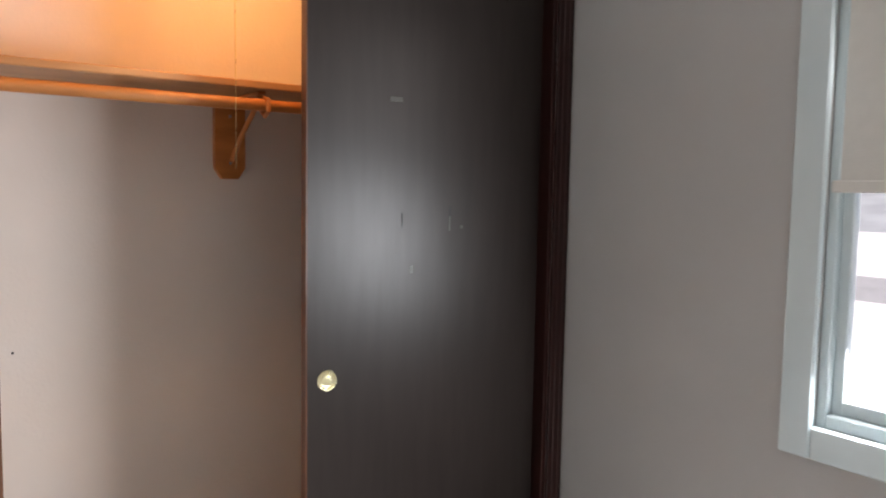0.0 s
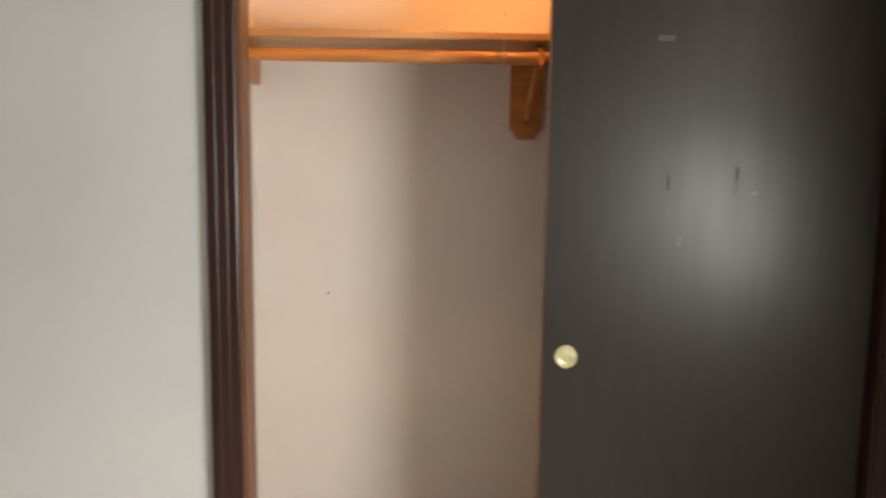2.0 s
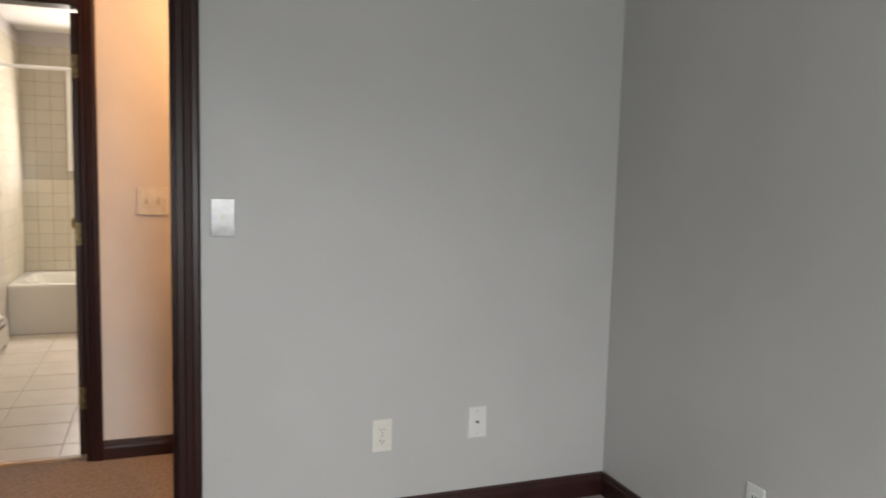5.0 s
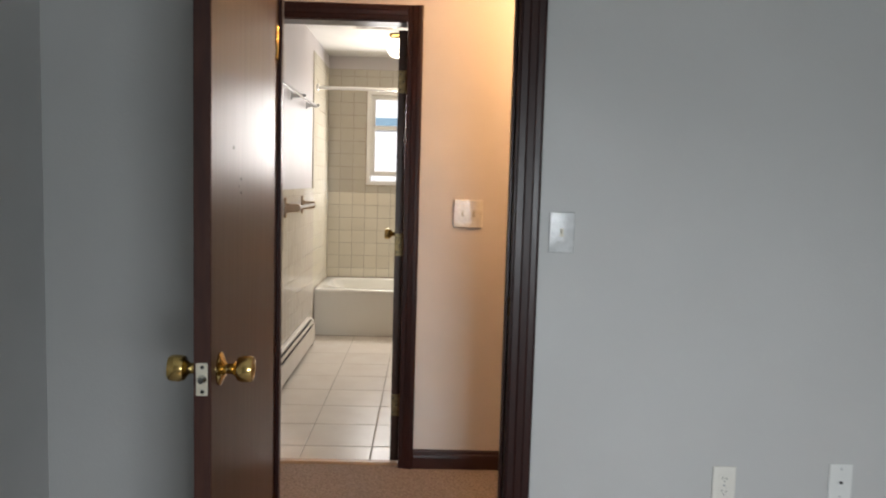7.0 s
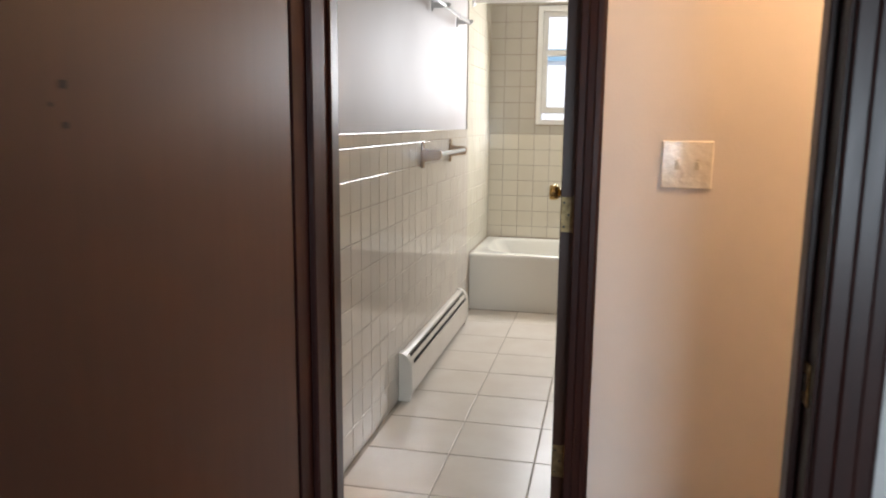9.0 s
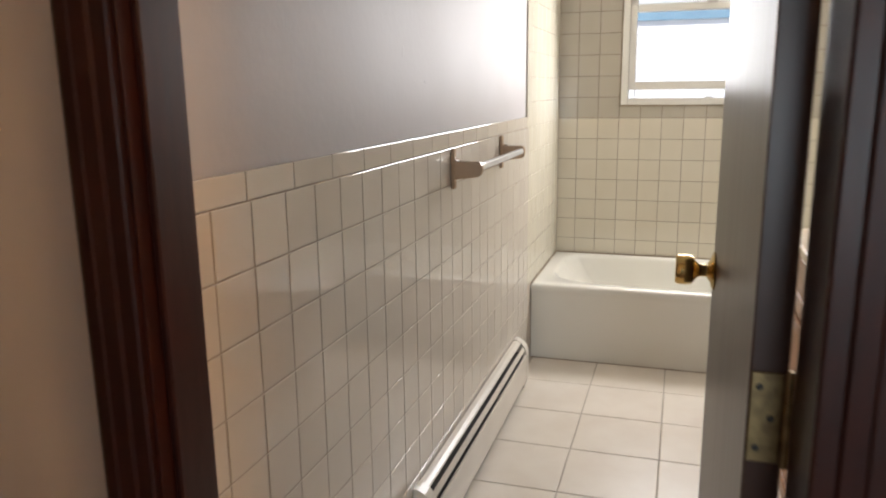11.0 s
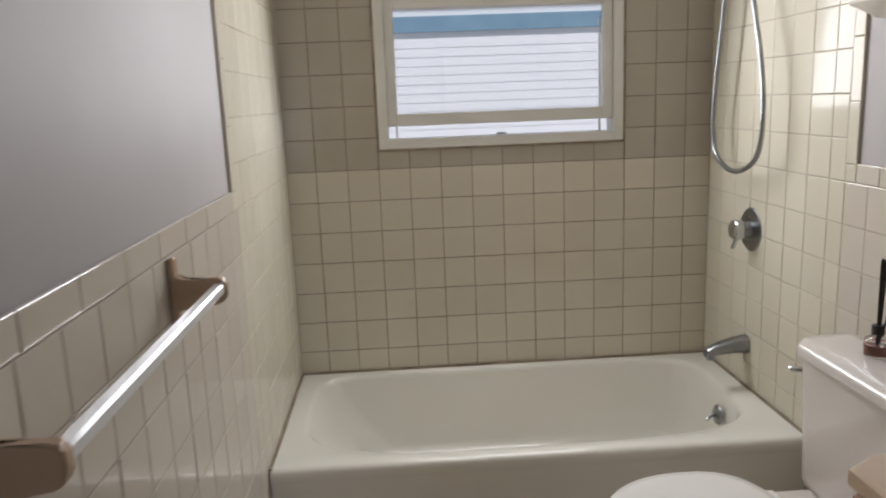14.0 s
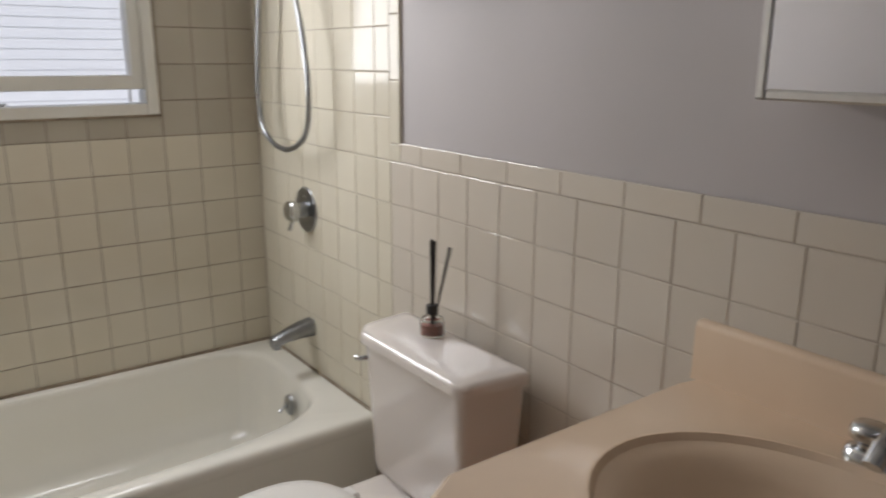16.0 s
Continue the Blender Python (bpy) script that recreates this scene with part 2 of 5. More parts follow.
def add_box(bm, lo, hi, bevel=0.0, seg=1):
    """A box from corner to corner, with worn edges where bevel is given."""
    r = bmesh.ops.create_cube(bm, size=1.0)
    vs = r["verts"]
    lo, hi = Vector(lo), Vector(hi)
    for v in vs:
        v.co = Vector([lo[i] + (v.co[i] + 0.5) * (hi[i] - lo[i]) for i in range(3)])
    if bevel:
        es = list({e for v in vs for e in v.link_edges})
        bmesh.ops.bevel(bm, geom=es, offset=bevel, segments=seg, affect="EDGES", profile=0.5)
    return bm


def add_lathe(bm, profile, steps=24, m=None):
    """A turned shape: (radius, height) pairs round z, then moved by m."""
    m = m or Matrix()
    rings = []
    for r, z in profile:
        if r < 1e-5:
            rings.append([bm.verts.new(m @ Vector((0, 0, z)))])
        else:
            rings.append([bm.verts.new(m @ Vector((r * math.cos(2 * math.pi * k / steps), r * math.sin(2 * math.pi * k / steps), z))) for k in range(steps)])
    for a, b in zip(rings, rings[1:]):
        for k in range(steps):
            k2 = (k + 1) % steps
            q = [a[k % len(a)], a[k2 % len(a)], b[k2 % len(b)], b[k % len(b)]]
            q = list(dict.fromkeys(q))
            if len(q) > 2:
                bm.faces.new(q)
    return bm


def add_tube(bm, pts, r, steps=10):
    """A round rod along a line of points."""
    pts = [Vector(p) for p in pts]
    rings = []
    side = None
    for i, p in enumerate(pts):
        d = (pts[min(i + 1, len(pts) - 1)] - pts[max(i - 1, 0)]).normalized()
        if side is None:
            side = d.orthogonal().normalized()
        side = (side - d * side.dot(d)).normalized()
        up = d.cross(side)
        rings.append([bm.verts.new(p + r * (math.cos(2 * math.pi * k / steps) * side + math.sin(2 * math.pi * k / steps) * up)) for k in range(steps)])
    for a, b in zip(rings, rings[1:]):
        for k in range(steps):
            bm.faces.new((a[k], a[(k + 1) % steps], b[(k + 1) % steps], b[k]))
    bm.faces.new(list(reversed(rings[0])))
    bm.faces.new(rings[-1])
    return bm


def add_loft(bm, rings, cap_first=True, cap_last=True):
    """Skin over closed rings with equally many points."""
    vs = [[bm.verts.new(p) for p in ring] for ring in rings]
    n = len(vs[0])
    for a, b in zip(vs, vs[1:]):
        for k in range(n):
            bm.faces.new((a[k], a[(k + 1) % n], b[(k + 1) % n], b[k]))
    if cap_first:
        bm.faces.new(list(reversed(vs[0])))
    if cap_last:
        bm.faces.new(vs[-1])
    return bm


def add_extrude(bm, outline, axis, lo, hi):
    """An outline of 2D points pulled along one axis ('x', 'y' or 'z')."""
    def at(p, w):
        return {"x": (w, p[0], p[1]), "y": (p[0], w, p[1]), "z": (p[0], p[1], w)}[axis]
    return add_loft(bm, [[at(p, lo) for p in outline], [at(p, hi) for p in outline]])


def rounded(x0, y0, x1, y1, r, z, steps=6):
    """A rounded rectangle at height z; r: one radius or four (x1y1, x0y1, x0y0, x1y0)."""
    rs = r if isinstance(r, tuple) else (r,) * 4
    out = []
    for (cx, cy, a0), q in zip(((x1, y1, 0), (x0, y1, 90), (x0, y0, 180), (x1, y0, 270)), rs):
        sx, sy = (1 if cx == x1 else -1), (1 if cy == y1 else -1)
        for k in range(steps + 1):
            a = radians(a0 + 90 * k / steps)
            out.append((cx - sx * q + q * math.cos(a), cy - sy * q + q * math.sin(a), z))
    return out


def oval(cx, cy, rx, ry, z, steps=36, square=2.0, turn=0.0):
    out = []
    for k in range(steps):
        a = 2 * math.pi * k / steps
        c, s = math.cos(a), math.sin(a)
        out.append((cx + rx * math.copysign(abs(c) ** (2 / square), c), cy + ry * math.copysign(abs(s) ** (2 / square), s), z))
    return out


def finish(bm, name, mat, smooth=0.0):
    bmesh.ops.recalc_face_normals(bm, faces=bm.faces)
    me = bpy.data.meshes.new(name)
    bm.to_mesh(me)
    bm.free()
    for m in (mat if isinstance(mat, (list, tuple)) else [mat]):
        me.materials.append(m)
    if smooth:
        me.polygons.foreach_set("use_smooth", [True] * len(me.polygons))
        me.set_sharp_from_angle(angle=radians(smooth))
    return me


def thing(name, label, category, at=(0, 0, 0), group="", kind=""):
    """An Empty at a thing's base, which holds its parts."""
    ob = new(name)
    ob.empty_display_size = 0.05
    ob.location = at
    return tagged(ob, label, category, group, kind)


def part(name, bm, mat, parent=None, label="", smooth=0.0):
    ob = new(name, finish(bm, name, mat, smooth))
    if parent is not None:
        origin = parent.matrix_basis.copy()
        up = parent.parent
        while up is not None:
            origin = up.matrix_basis @ origin
            up = up.parent
        ob.parent = parent
        ob.matrix_basis = origin.inverted()
    return tagged(ob, label)


def structure(name, bm, mat, label="", category="", smooth=0.0):
    return tagged(new(name, finish(bm, name, mat, smooth)), label, category, "", "structure")


def boxes(*spans, bevel=0.0):
    bm = bm_new()
    for lo, hi in spans:
        add_box(bm, lo, hi, bevel)
    return bm

# ---- plan ----
CEIL = 2.29
EAST = 2.63            # bedroom face of the closet wall
NORTH, HALL_S, HALL_N = -4.45, -4.33, -3.53
SOUTH, WEST = -7.56, -0.22
BATH_S, BATH_E = -3.43, 1.525
TILE, CAP, ROW = 0.1095, 1.161, 1.112
BED_Z, HALL_Z = 0.045, 0.035   # carpet levels
SIDE = -0.884          # where the full-height tub tiling ends

# ---- floors and ceilings ----
structure("floor_bedroom", boxes(((WEST - 0.1, SOUTH - 0.1, -0.12), (3.35, HALL_S - 0.06, BED_Z))), M_CARPET_BED, "grey-beige cut pile carpet of the bedroom", "carpet")
structure("floor_hall", boxes(((-1.4, HALL_S - 0.06, -0.12), (3.0, -3.49, HALL_Z))), M_CARPET, "brown beige cut pile carpet of the hall", "carpet")
structure("ceiling_bedroom", boxes(((WEST - 0.1, SOUTH - 0.1, CEIL), (3.35, HALL_S - 0.06, CEIL + 0.1))), M_CEIL, "white painted bedroom ceiling", "ceiling")
structure("ceiling_hall", boxes(((-1.4, HALL_S - 0.06, CEIL), (3.0, HALL_N + 0.05, CEIL + 0.1))), M_CEIL, "white painted hall ceiling", "ceiling")
structure("ceiling_bath", boxes(((-0.1, HALL_N + 0.05, CEIL), (BATH_E + 0.1, 0.1, CEIL + 0.1))), M_CEIL, "white painted bathroom ceiling", "ceiling")

# ---- bedroom and closet walls ----
CL0, CL1, CLH = -7.507, -6.09, 1.90      # closet opening
structure("wall_east", boxes(((EAST, CL1, 0), (2.73, NORTH + 0.06, CEIL)), ((EAST, CL0, CLH), (2.73, CL1, CEIL)), ((EAST, SOUTH - 0.1, 0), (2.73, CL0, CEIL))), M_WALL_BED, "pale grey painted bedroom wall with closet opening", "wall")
W_CLOSET = structure("wall_closet_back", boxes(((3.29, -7.75, 0), (3.35, -5.9, CEIL))), M_WALL_CLOSET, "off-white plaster back wall of closet", "wall")
structure("wall_closet_north", boxes(((2.73, -5.975, 0), (3.29, -5.9, CEIL))), M_WALL_CLOSET, "off-white plaster side wall of closet", "wall")
structure("wall_closet_south", boxes(((2.73, -7.75, 0), (3.29, -7.65, CEIL))), M_WALL_CLOSET, "off-white plaster side wall of closet", "wall")
structure("wall_closet_front", boxes(((2.73, CL1 + 0.003, 0), (2.736, -5.975, CEIL)), ((2.73, CL0, CLH), (2.736, CL1, CEIL)), ((2.73, -7.65, 0), (2.736, CL0 - 0.003, CEIL))), M_WALL_CLOSET, "off-white plaster inside of closet front", "wall")
BD0, BD1, BDH = 0.410, 1.112, 1.90      # bedroom door opening
structure("wall_north", boxes(((WEST - 0.1, NORTH, 0), (BD0, NORTH + 0.06, CEIL)), ((BD1, NORTH, 0), (EAST, NORTH + 0.06, CEIL)), ((BD0, NORTH, BDH), (BD1, NORTH + 0.06, CEIL))), M_WALL_BED, "pale grey painted bedroom wall with doorway", "wall")
structure("wall_hall_south", boxes(((-1.4, NORTH + 0.06, 0), (BD0, HALL_S, CEIL)), ((BD1, NORTH + 0.06, 0), (3.0, HALL_S, CEIL)), ((BD0, NORTH + 0.06, BDH), (BD1, HALL_S, CEIL))), M_WALL_HALL, "cream painted hall wall", "wall")
structure("wall_west", boxes(((WEST - 0.1, SOUTH - 0.1, 0), (WEST, NORTH, CEIL))), M_WALL_BED, "pale grey painted bedroom wall", "wall")
WB0, WB1, WBZ0, WBZ1 = 1.08, 1.86, 0.79, 1.93    # bedroom window opening
structure("wall_south", boxes(((WEST, SOUTH - 0.1, 0), (WB0, SOUTH, CEIL)), ((WB1, SOUTH - 0.1, 0), (EAST, SOUTH, CEIL)), ((WB0, SOUTH - 0.1, 0), (WB1, SOUTH, WBZ0)), ((WB0, SOUTH - 0.1, WBZ1), (WB1, SOUTH, CEIL))), M_WALL_BED, "pale grey painted bedroom wall with window", "wall")
# ---- hall ----
HD0, HD1, HDH = 0.10, 0.775, 1.87       # bathroom door opening
structure("wall_hall_north", boxes(((-1.4, HALL_N, 0), (HD0, HALL_N + 0.05, CEIL)), ((HD1, HALL_N, 0), (3.0, HALL_N + 0.05, CEIL)), ((HD0, HALL_N, HDH), (HD1, HALL_N + 0.05, CEIL))), M_WALL_HALL, "cream painted hall wall beside the bathroom door", "wall")
structure("wall_hall_west", boxes(((-1.5, NORTH + 0.06, 0), (-1.4, HALL_N + 0.05, CEIL))), M_WALL_HALL, "cream painted hall end wall", "wall")
structure("wall_hall_east", boxes(((3.0, NORTH + 0.06, 0), (3.1, HALL_N + 0.05, CEIL))), M_WALL_HALL, "cream painted hall end wall", "wall")
# ---- bathroom walls ----
structure("wall_bath_south", boxes(((-0.1, HALL_N + 0.05, 0), (HD0, BATH_S, CEIL)), ((HD1, HALL_N + 0.05, 0), (BATH_E + 0.1, BATH_S, CEIL)), ((HD0, HALL_N + 0.05, HDH), (HD1, BATH_S, CEIL))), M_WALL_BATH, "satin lilac-grey painted bathroom wall", "wall")
W_WEST = structure("wall_bath_west", boxes(((-0.1, BATH_S, 0), (-0.007, 0.1, CEIL))), M_WALL_BATH, "satin lilac-grey wall above cream tile wainscot", "wall")
W_EAST = structure("wall_bath_east", boxes(((BATH_E + 0.007, BATH_S, 0), (BATH_E + 0.1, 0.1, CEIL))), M_WALL_BATH, "satin lilac-grey wall above cream tile wainscot", "wall")
WX0, WX1, WZ0, WZ1 = 0.346, 1.1875, 1.206, 1.985      # bathroom window opening
W_NORTH = structure("wall_bath_north", boxes(((-0.007, 0.007, 0), (WX0, 0.12, CEIL)), ((WX1, 0.007, 0), (BATH_E + 0.007, 0.12, CEIL)), ((WX0, 0.007, 0), (WX1, 0.12, WZ0)), ((WX0, 0.007, WZ1), (WX1, 0.12, CEIL))), M_WALL_BATH, "cream tiled wall with window above the tub", "wall")
F_BATH = structure("floor_bath", boxes(((-0.1, -3.49, -0.12), (BATH_E + 0.1, 0.1, -0.002))), M_GROUT_PALE, "ivory ceramic tile floor with tan grout", "floor")
structure("threshold", add_extrude(bm_new(), [(-3.51, -0.005), (-3.51, 0.036), (-3.50, 0.043), (-3.47, 0.043), (-3.44, 0.020), (-3.43, 0.008), (-3.43, -0.005)], "x", HD0 + 0.014, HD1 - 0.014), M_THRESH, "worn wooden threshold strip in bathroom doorway", "threshold")


# ---- trim ----
def moulding(width):
    """The section of a door casing: across the width, proud of the wall."""
    w = width
    return [(0, 0), (0, 0.008), (0.003, 0.010), (w * 0.30, 0.011), (w * 0.36, 0.0145), (w * 0.62, 0.0165), (w * 0.68, 0.0185), (w - 0.008, 0.019), (w - 0.003, 0.017), (w, 0.012), (w, 0)]


def casing(name, x0, x1, head, face, out, width=0.070, foot=0.0, label="dark mahogany door casing"):
    """Casing round an opening in a wall that runs along x; out: +1 or -1, the side on which it stands proud."""
    root = thing(name, label, "door casing", (x0, face, 0), kind="structure")
    sec = moulding(width)
    bm = add_extrude(bm_new(), [(x0 - a, face + out * b) for a, b in sec], "z", foot, head + width)
    part("side_casing", bm, M_TRIM, root)
    bm = add_extrude(bm_new(), [(x1 + a, face + out * b) for a, b in sec], "z", foot, head + width)
    part("side_casing", bm, M_TRIM, root)
    bm = add_extrude(bm_new(), [(face + out * b, head + a) for a, b in sec], "x", x0, x1)
    part("head_casing", bm, M_TRIM, root)
    return root


def jambs(name, x0, x1, head, y0, y1, stop, both=True):
    root = thing(name, "dark mahogany door jamb and stop", "door jamb", (x0, y0, 0), kind="structure")
    part("jamb", boxes(((x0, y0, 0), (x0 + 0.012, y1, head)), bevel=0.001), M_TRIM, root)
    part("jamb", boxes(((x1 - 0.012, y0, 0), (x1, y1, head)), bevel=0.001), M_TRIM, root)
    part("head_jamb", boxes(((x0 + 0.012, y0, head - 0.012), (x1 - 0.012, y1, head))), M_TRIM, root)
    part("stop", boxes(((x0 + 0.012, stop, 0), (x0 + 0.022, stop + 0.03, head - 0.012)), bevel=0.002), M_TRIM, root)
    if both:
        part("stop", boxes(((x1 - 0.022, stop, 0), (x1 - 0.012, stop + 0.03, head - 0.012)), bevel=0.002), M_TRIM, root)
    return root


casing("door_casing", BD0 + 0.008, BD1 - 0.008, BDH - 0.008, NORTH, -1)
casing("door_casing", BD0 + 0.008, BD1 - 0.008, BDH - 0.008, HALL_S, 1)
casing("door_casing", HD0 + 0.008, HD1 - 0.012, HDH - 0.008, HALL_N, -1, width=0.062)
jambs("door_jamb", BD0, BD1, BDH, NORTH, HALL_S, NORTH + 0.045)
jambs("door_jamb", HD0, HD1, HDH, HALL_N, BATH_S, HALL_N + 0.02, both=False)
strike = thing("strike_plate", "small worn brass strike plate on the door jamb", "strike plate", (BD1 - 0.0125, -4.415, 0.876))
part("plate", boxes(((BD1 - 0.0145, -4.432, 0.848), (BD1 - 0.0118, -4.402, 0.904)), bevel=0.0008), M_BRASS, strike)
part("latch_hole", boxes(((BD1 - 0.0150, -4.424, 0.866), (BD1 - 0.0144, -4.410, 0.888))), M_SLOT, strike)

# closet casing and jamb, along y
root = thing("closet_casing", "dark mahogany casing round the closet opening", "door casing", (EAST, CL1, 0), kind="structure")
sec = moulding(0.064)
part("side_casing", add_extrude(bm_new(), [(EAST - b, CL1 + a) for a, b in sec], "z", 0, CLH + 0.064), M_TRIM, root)
part("side_casing", add_extrude(bm_new(), [(EAST - b, CL0 - a * 0.78) for a, b in sec], "z", 0, CLH + 0.064), M_TRIM, root)
part("head_casing", add_extrude(bm_new(), [(EAST - b, CLH + a) for a, b in sec], "y", CL0, CL1), M_TRIM, root)
part("jamb", boxes(((EAST, CL1 - 0.012, 0), (2.702, CL1, CLH)), bevel=0.001), M_JAMB, root, "brown stained jamb")
part("jamb", boxes(((EAST, CL0, 0), (2.735, CL0 + 0.016, CLH)), bevel=0.001), M_TRIM, root)
part("head_jamb", boxes(((EAST, CL0 + 0.016, CLH - 0.016), (2.735, CL1 - 0.016, CLH))), M_TRIM, root)
part("door_track", boxes(((2.66, CL0 + 0.016, CLH - 0.04), (2.67, CL1 - 0.016, CLH - 0.016)), ((2.725, CL0 + 0.016, CLH - 0.04), (2.733, CL1 - 0.016, CLH - 0.016))), M_STEEL_DULL, root, "dull steel sliding track")


def baseboard(name, pts):
    """Baseboard along a run: (axis, face, out, lo, hi)."""
    for axis, face, out, lo, hi in pts:
        foot = HALL_Z - 0.008 if axis == "x" and face in (HALL_N, HALL_S) else BED_Z
        sec = [(a, foot + b) for a, b in ((0, 0), (0.013, 0), (0.013, 0.055), (0.011, 0.066), (0.007, 0.072), (0.006, 0.080), (0.003, 0.086), (0, 0.088))]
        if axis == "x":
            bm = add_extrude(bm_new(), [(face + out * a, b) for a, b in sec], "x", lo, hi)
        else:
            bm = add_extrude(bm_new(), [(face + out * a, b) for a, b in sec], "y", lo, hi)
        structure(name, bm, M_BASE, "dark mahogany baseboard with moulded top", "baseboard")


baseboard("baseboard", [("x", NORTH, -1, BD1 + 0.062, EAST), ("x", NORTH, -1, WEST, BD0 - 0.062), ("y", EAST, -1, CL1 + 0.066, NORTH - 0.013),
                        ("y", WEST, 1, SOUTH, NORTH), ("x", SOUTH, 1, WEST + 0.013, EAST),
                        ("x", HALL_N, -1, HD1 + 0.050, 3.0), ("x", HALL_N, -1, -1.4, HD0 - 0.054), ("x", HALL_S, 1, BD1 + 0.062, 3.0), ("x", HALL_S, 1, -1.4, BD0 - 0.062)])


# ---- doors ----
def knob(parent, x, y, z, sign):
    """A brass door knob with its rose, along x; sign: the side to which it stands out."""
    m = Matrix.Translation((x, y, z)) @ Matrix.Rotation(radians(90 * sign), 4, "Y")
    k = part("door_knob", add_lathe(bm_new(), [(0.0, 0.012), (0.011, 0.012), (0.011, 0.026), (0.016, 0.032), (0.024, 0.037), (0.0265, 0.046), (0.0265, 0.060), (0.024, 0.066), (0.012, 0.068), (0.009, 0.066), (0.0, 0.066)], 28, m), M_BRASS, parent, "polished brass knob", 40)
    part("rose", add_lathe(bm_new(), [(0.0, 0.0), (0.033, 0.0), (0.0335, 0.003), (0.028, 0.006), (0.020, 0.008), (0.0135, 0.013), (0.0, 0.013)], 28, m), M_BRASS, k, "", 40)
    part("button", add_lathe(bm_new(), [(0.0, 0.069), (0.005, 0.069), (0.005, 0.066), (0.0, 0.066)], 12, m), M_BRASS, k, "", 40)


def hinge(parent, x, y, z):
    h = part("hinge", add_lathe(bm_new(), [(0, -0.045), (0.006, -0.045), (0.006, 0.045), (0.004, 0.050), (0, 0.050)], 12, Matrix.Translation((x, y, z))), M_BRASS, parent, "brass butt hinge", 40)
    part("hinge_leaf", boxes(((x - 0.004, y + 0.004, z - 0.044), (x, y + 0.034, z + 0.044))), M_BRASS, h)


# bedroom door, standing open at right angles to its wall
door = thing("door_bedroom", "walnut-brown veneered flush door standing open", "door", (0.43, NORTH, 0))
LX0, LX1, LY0, LY1, LH = 0.411, 0.444, -5.176, -4.475, 1.885
part("leaf", boxes(((LX0 + 0.002, LY0 + 0.003, BED_Z + 0.012), (LX1, LY1, LH)), bevel=0.0015), M_DOOR, door)
part("edge_strip", boxes(((LX0 + 0.001, LY0, BED_Z + 0.013), (LX1 - 0.001, LY0 + 0.003, LH - 0.001)), bevel=0.0008), M_DOOR_EDGE, door, "dark stained door edge")
knob(door, LX1, -5.106, 0.850, 1)
knob(door, LX0 + 0.002, -5.106, 0.850, -1)
lp = part("latch_plate", boxes(((LX0 + 0.0055, LY0 - 0.0015, 0.815), (LX1 - 0.0055, LY0, 0.878)), bevel=0.0008), M_LATCH, door, "pale steel latch plate")
part("latch", add_lathe(bm_new(), [(0, 0.012), (0.006, 0.012), (0.009, 0.0), (0, 0.0)], 14, Matrix.Translation((LX0 + 0.0175, LY0 - 0.001, 0.847)) @ Matrix.Rotation(radians(90), 4, "X")), M_CHROME, lp)
for z in (0.823, 0.870):
    part("screw", add_lathe(bm_new(), [(0, 0.0015), (0.0035, 0.001), (0.004, 0), (0, 0)], 10, Matrix.Translation((LX0 + 0.0175, LY0 - 0.0012, z)) @ Matrix.Rotation(radians(90), 4, "X")), M_SLOT, lp)
for z in (0.25, 1.60):
    hinge(door, LX1 - 0.002, NORTH - 0.006, z)
for y, z, w in ((-4.915, 1.225, 0.004), (-4.915, 1.195, 0.003), (-4.985, 1.29, 0.004), (-4.93, 1.21, 0.002)):
    part("scuff", boxes(((LX1, y - w, z - w * 0.8), (LX1 + 0.0006, y + w, z + w * 0.8))), M_MARK, door)
door.location.x -= 0.016
door.rotation_euler.z = radians(1.8)

# bathroom door, swung into the bathroom past a right angle
bath_door = thing("door_bath", "walnut-brown veneered flush door standing open", "door", (0.724, -3.418, 0))
turn = Matrix.Translation((0.724, -3.418, 0)) @ Matrix.Rotation(radians(0.7), 4, "Z")


def turned(bm, m):
    bmesh.ops.transform(bm, matrix=m, verts=bm.verts)
    return bm


part("leaf", turned(boxes(((0.0, 0.0, 0.015), (0.035, 0.660, 1.850)), bevel=0.0015), turn), M_DOOR, bath_door)
part("edge_strip", turned(boxes(((0.001, 0.660, 0.016), (0.034, 0.663, 1.849))), turn), M_DOOR_EDGE, bath_door, "dark stained door edge")
m = turn @ Matrix.Translation((0, 0.605, 0.965)) @ Matrix.Rotation(radians(-90), 4, "Y")
k = part("door_knob", add_lathe(bm_new(), [(0.0, 0.012), (0.011, 0.012), (0.011, 0.026), (0.016, 0.032), (0.024, 0.037), (0.0265, 0.046), (0.0265, 0.060), (0.024, 0.066), (0.0, 0.067)], 28, m), M_BRASS, bath_door, "polished brass knob", 40)
part("rose", add_lathe(bm_new(), [(0.0, 0.0), (0.033, 0.0), (0.0335, 0.003), (0.028, 0.006), (0.020, 0.008), (0.0135, 0.013), (0.0, 0.013)], 28, m), M_BRASS, k, "", 40)
m = turn @ Matrix.Translation((0.035, 0.605, 0.965)) @ Matrix.Rotation(radians(90), 4, "Y")
k = part("door_knob", add_lathe(bm_new(), [(0.0, 0.012), (0.011, 0.012), (0.011, 0.026), (0.016, 0.032), (0.024, 0.037), (0.0265, 0.046), (0.0265, 0.060), (0.024, 0.066), (0.0, 0.067)], 28, m), M_BRASS, bath_door, "polished brass knob", 40)
part("rose", add_lathe(bm_new(), [(0.0, 0.0), (0.033, 0.0), (0.0335, 0.003), (0.028, 0.006), (0.020, 0.008), (0.0135, 0.013), (0.0, 0.013)], 28, m), M_BRASS, k, "", 40)
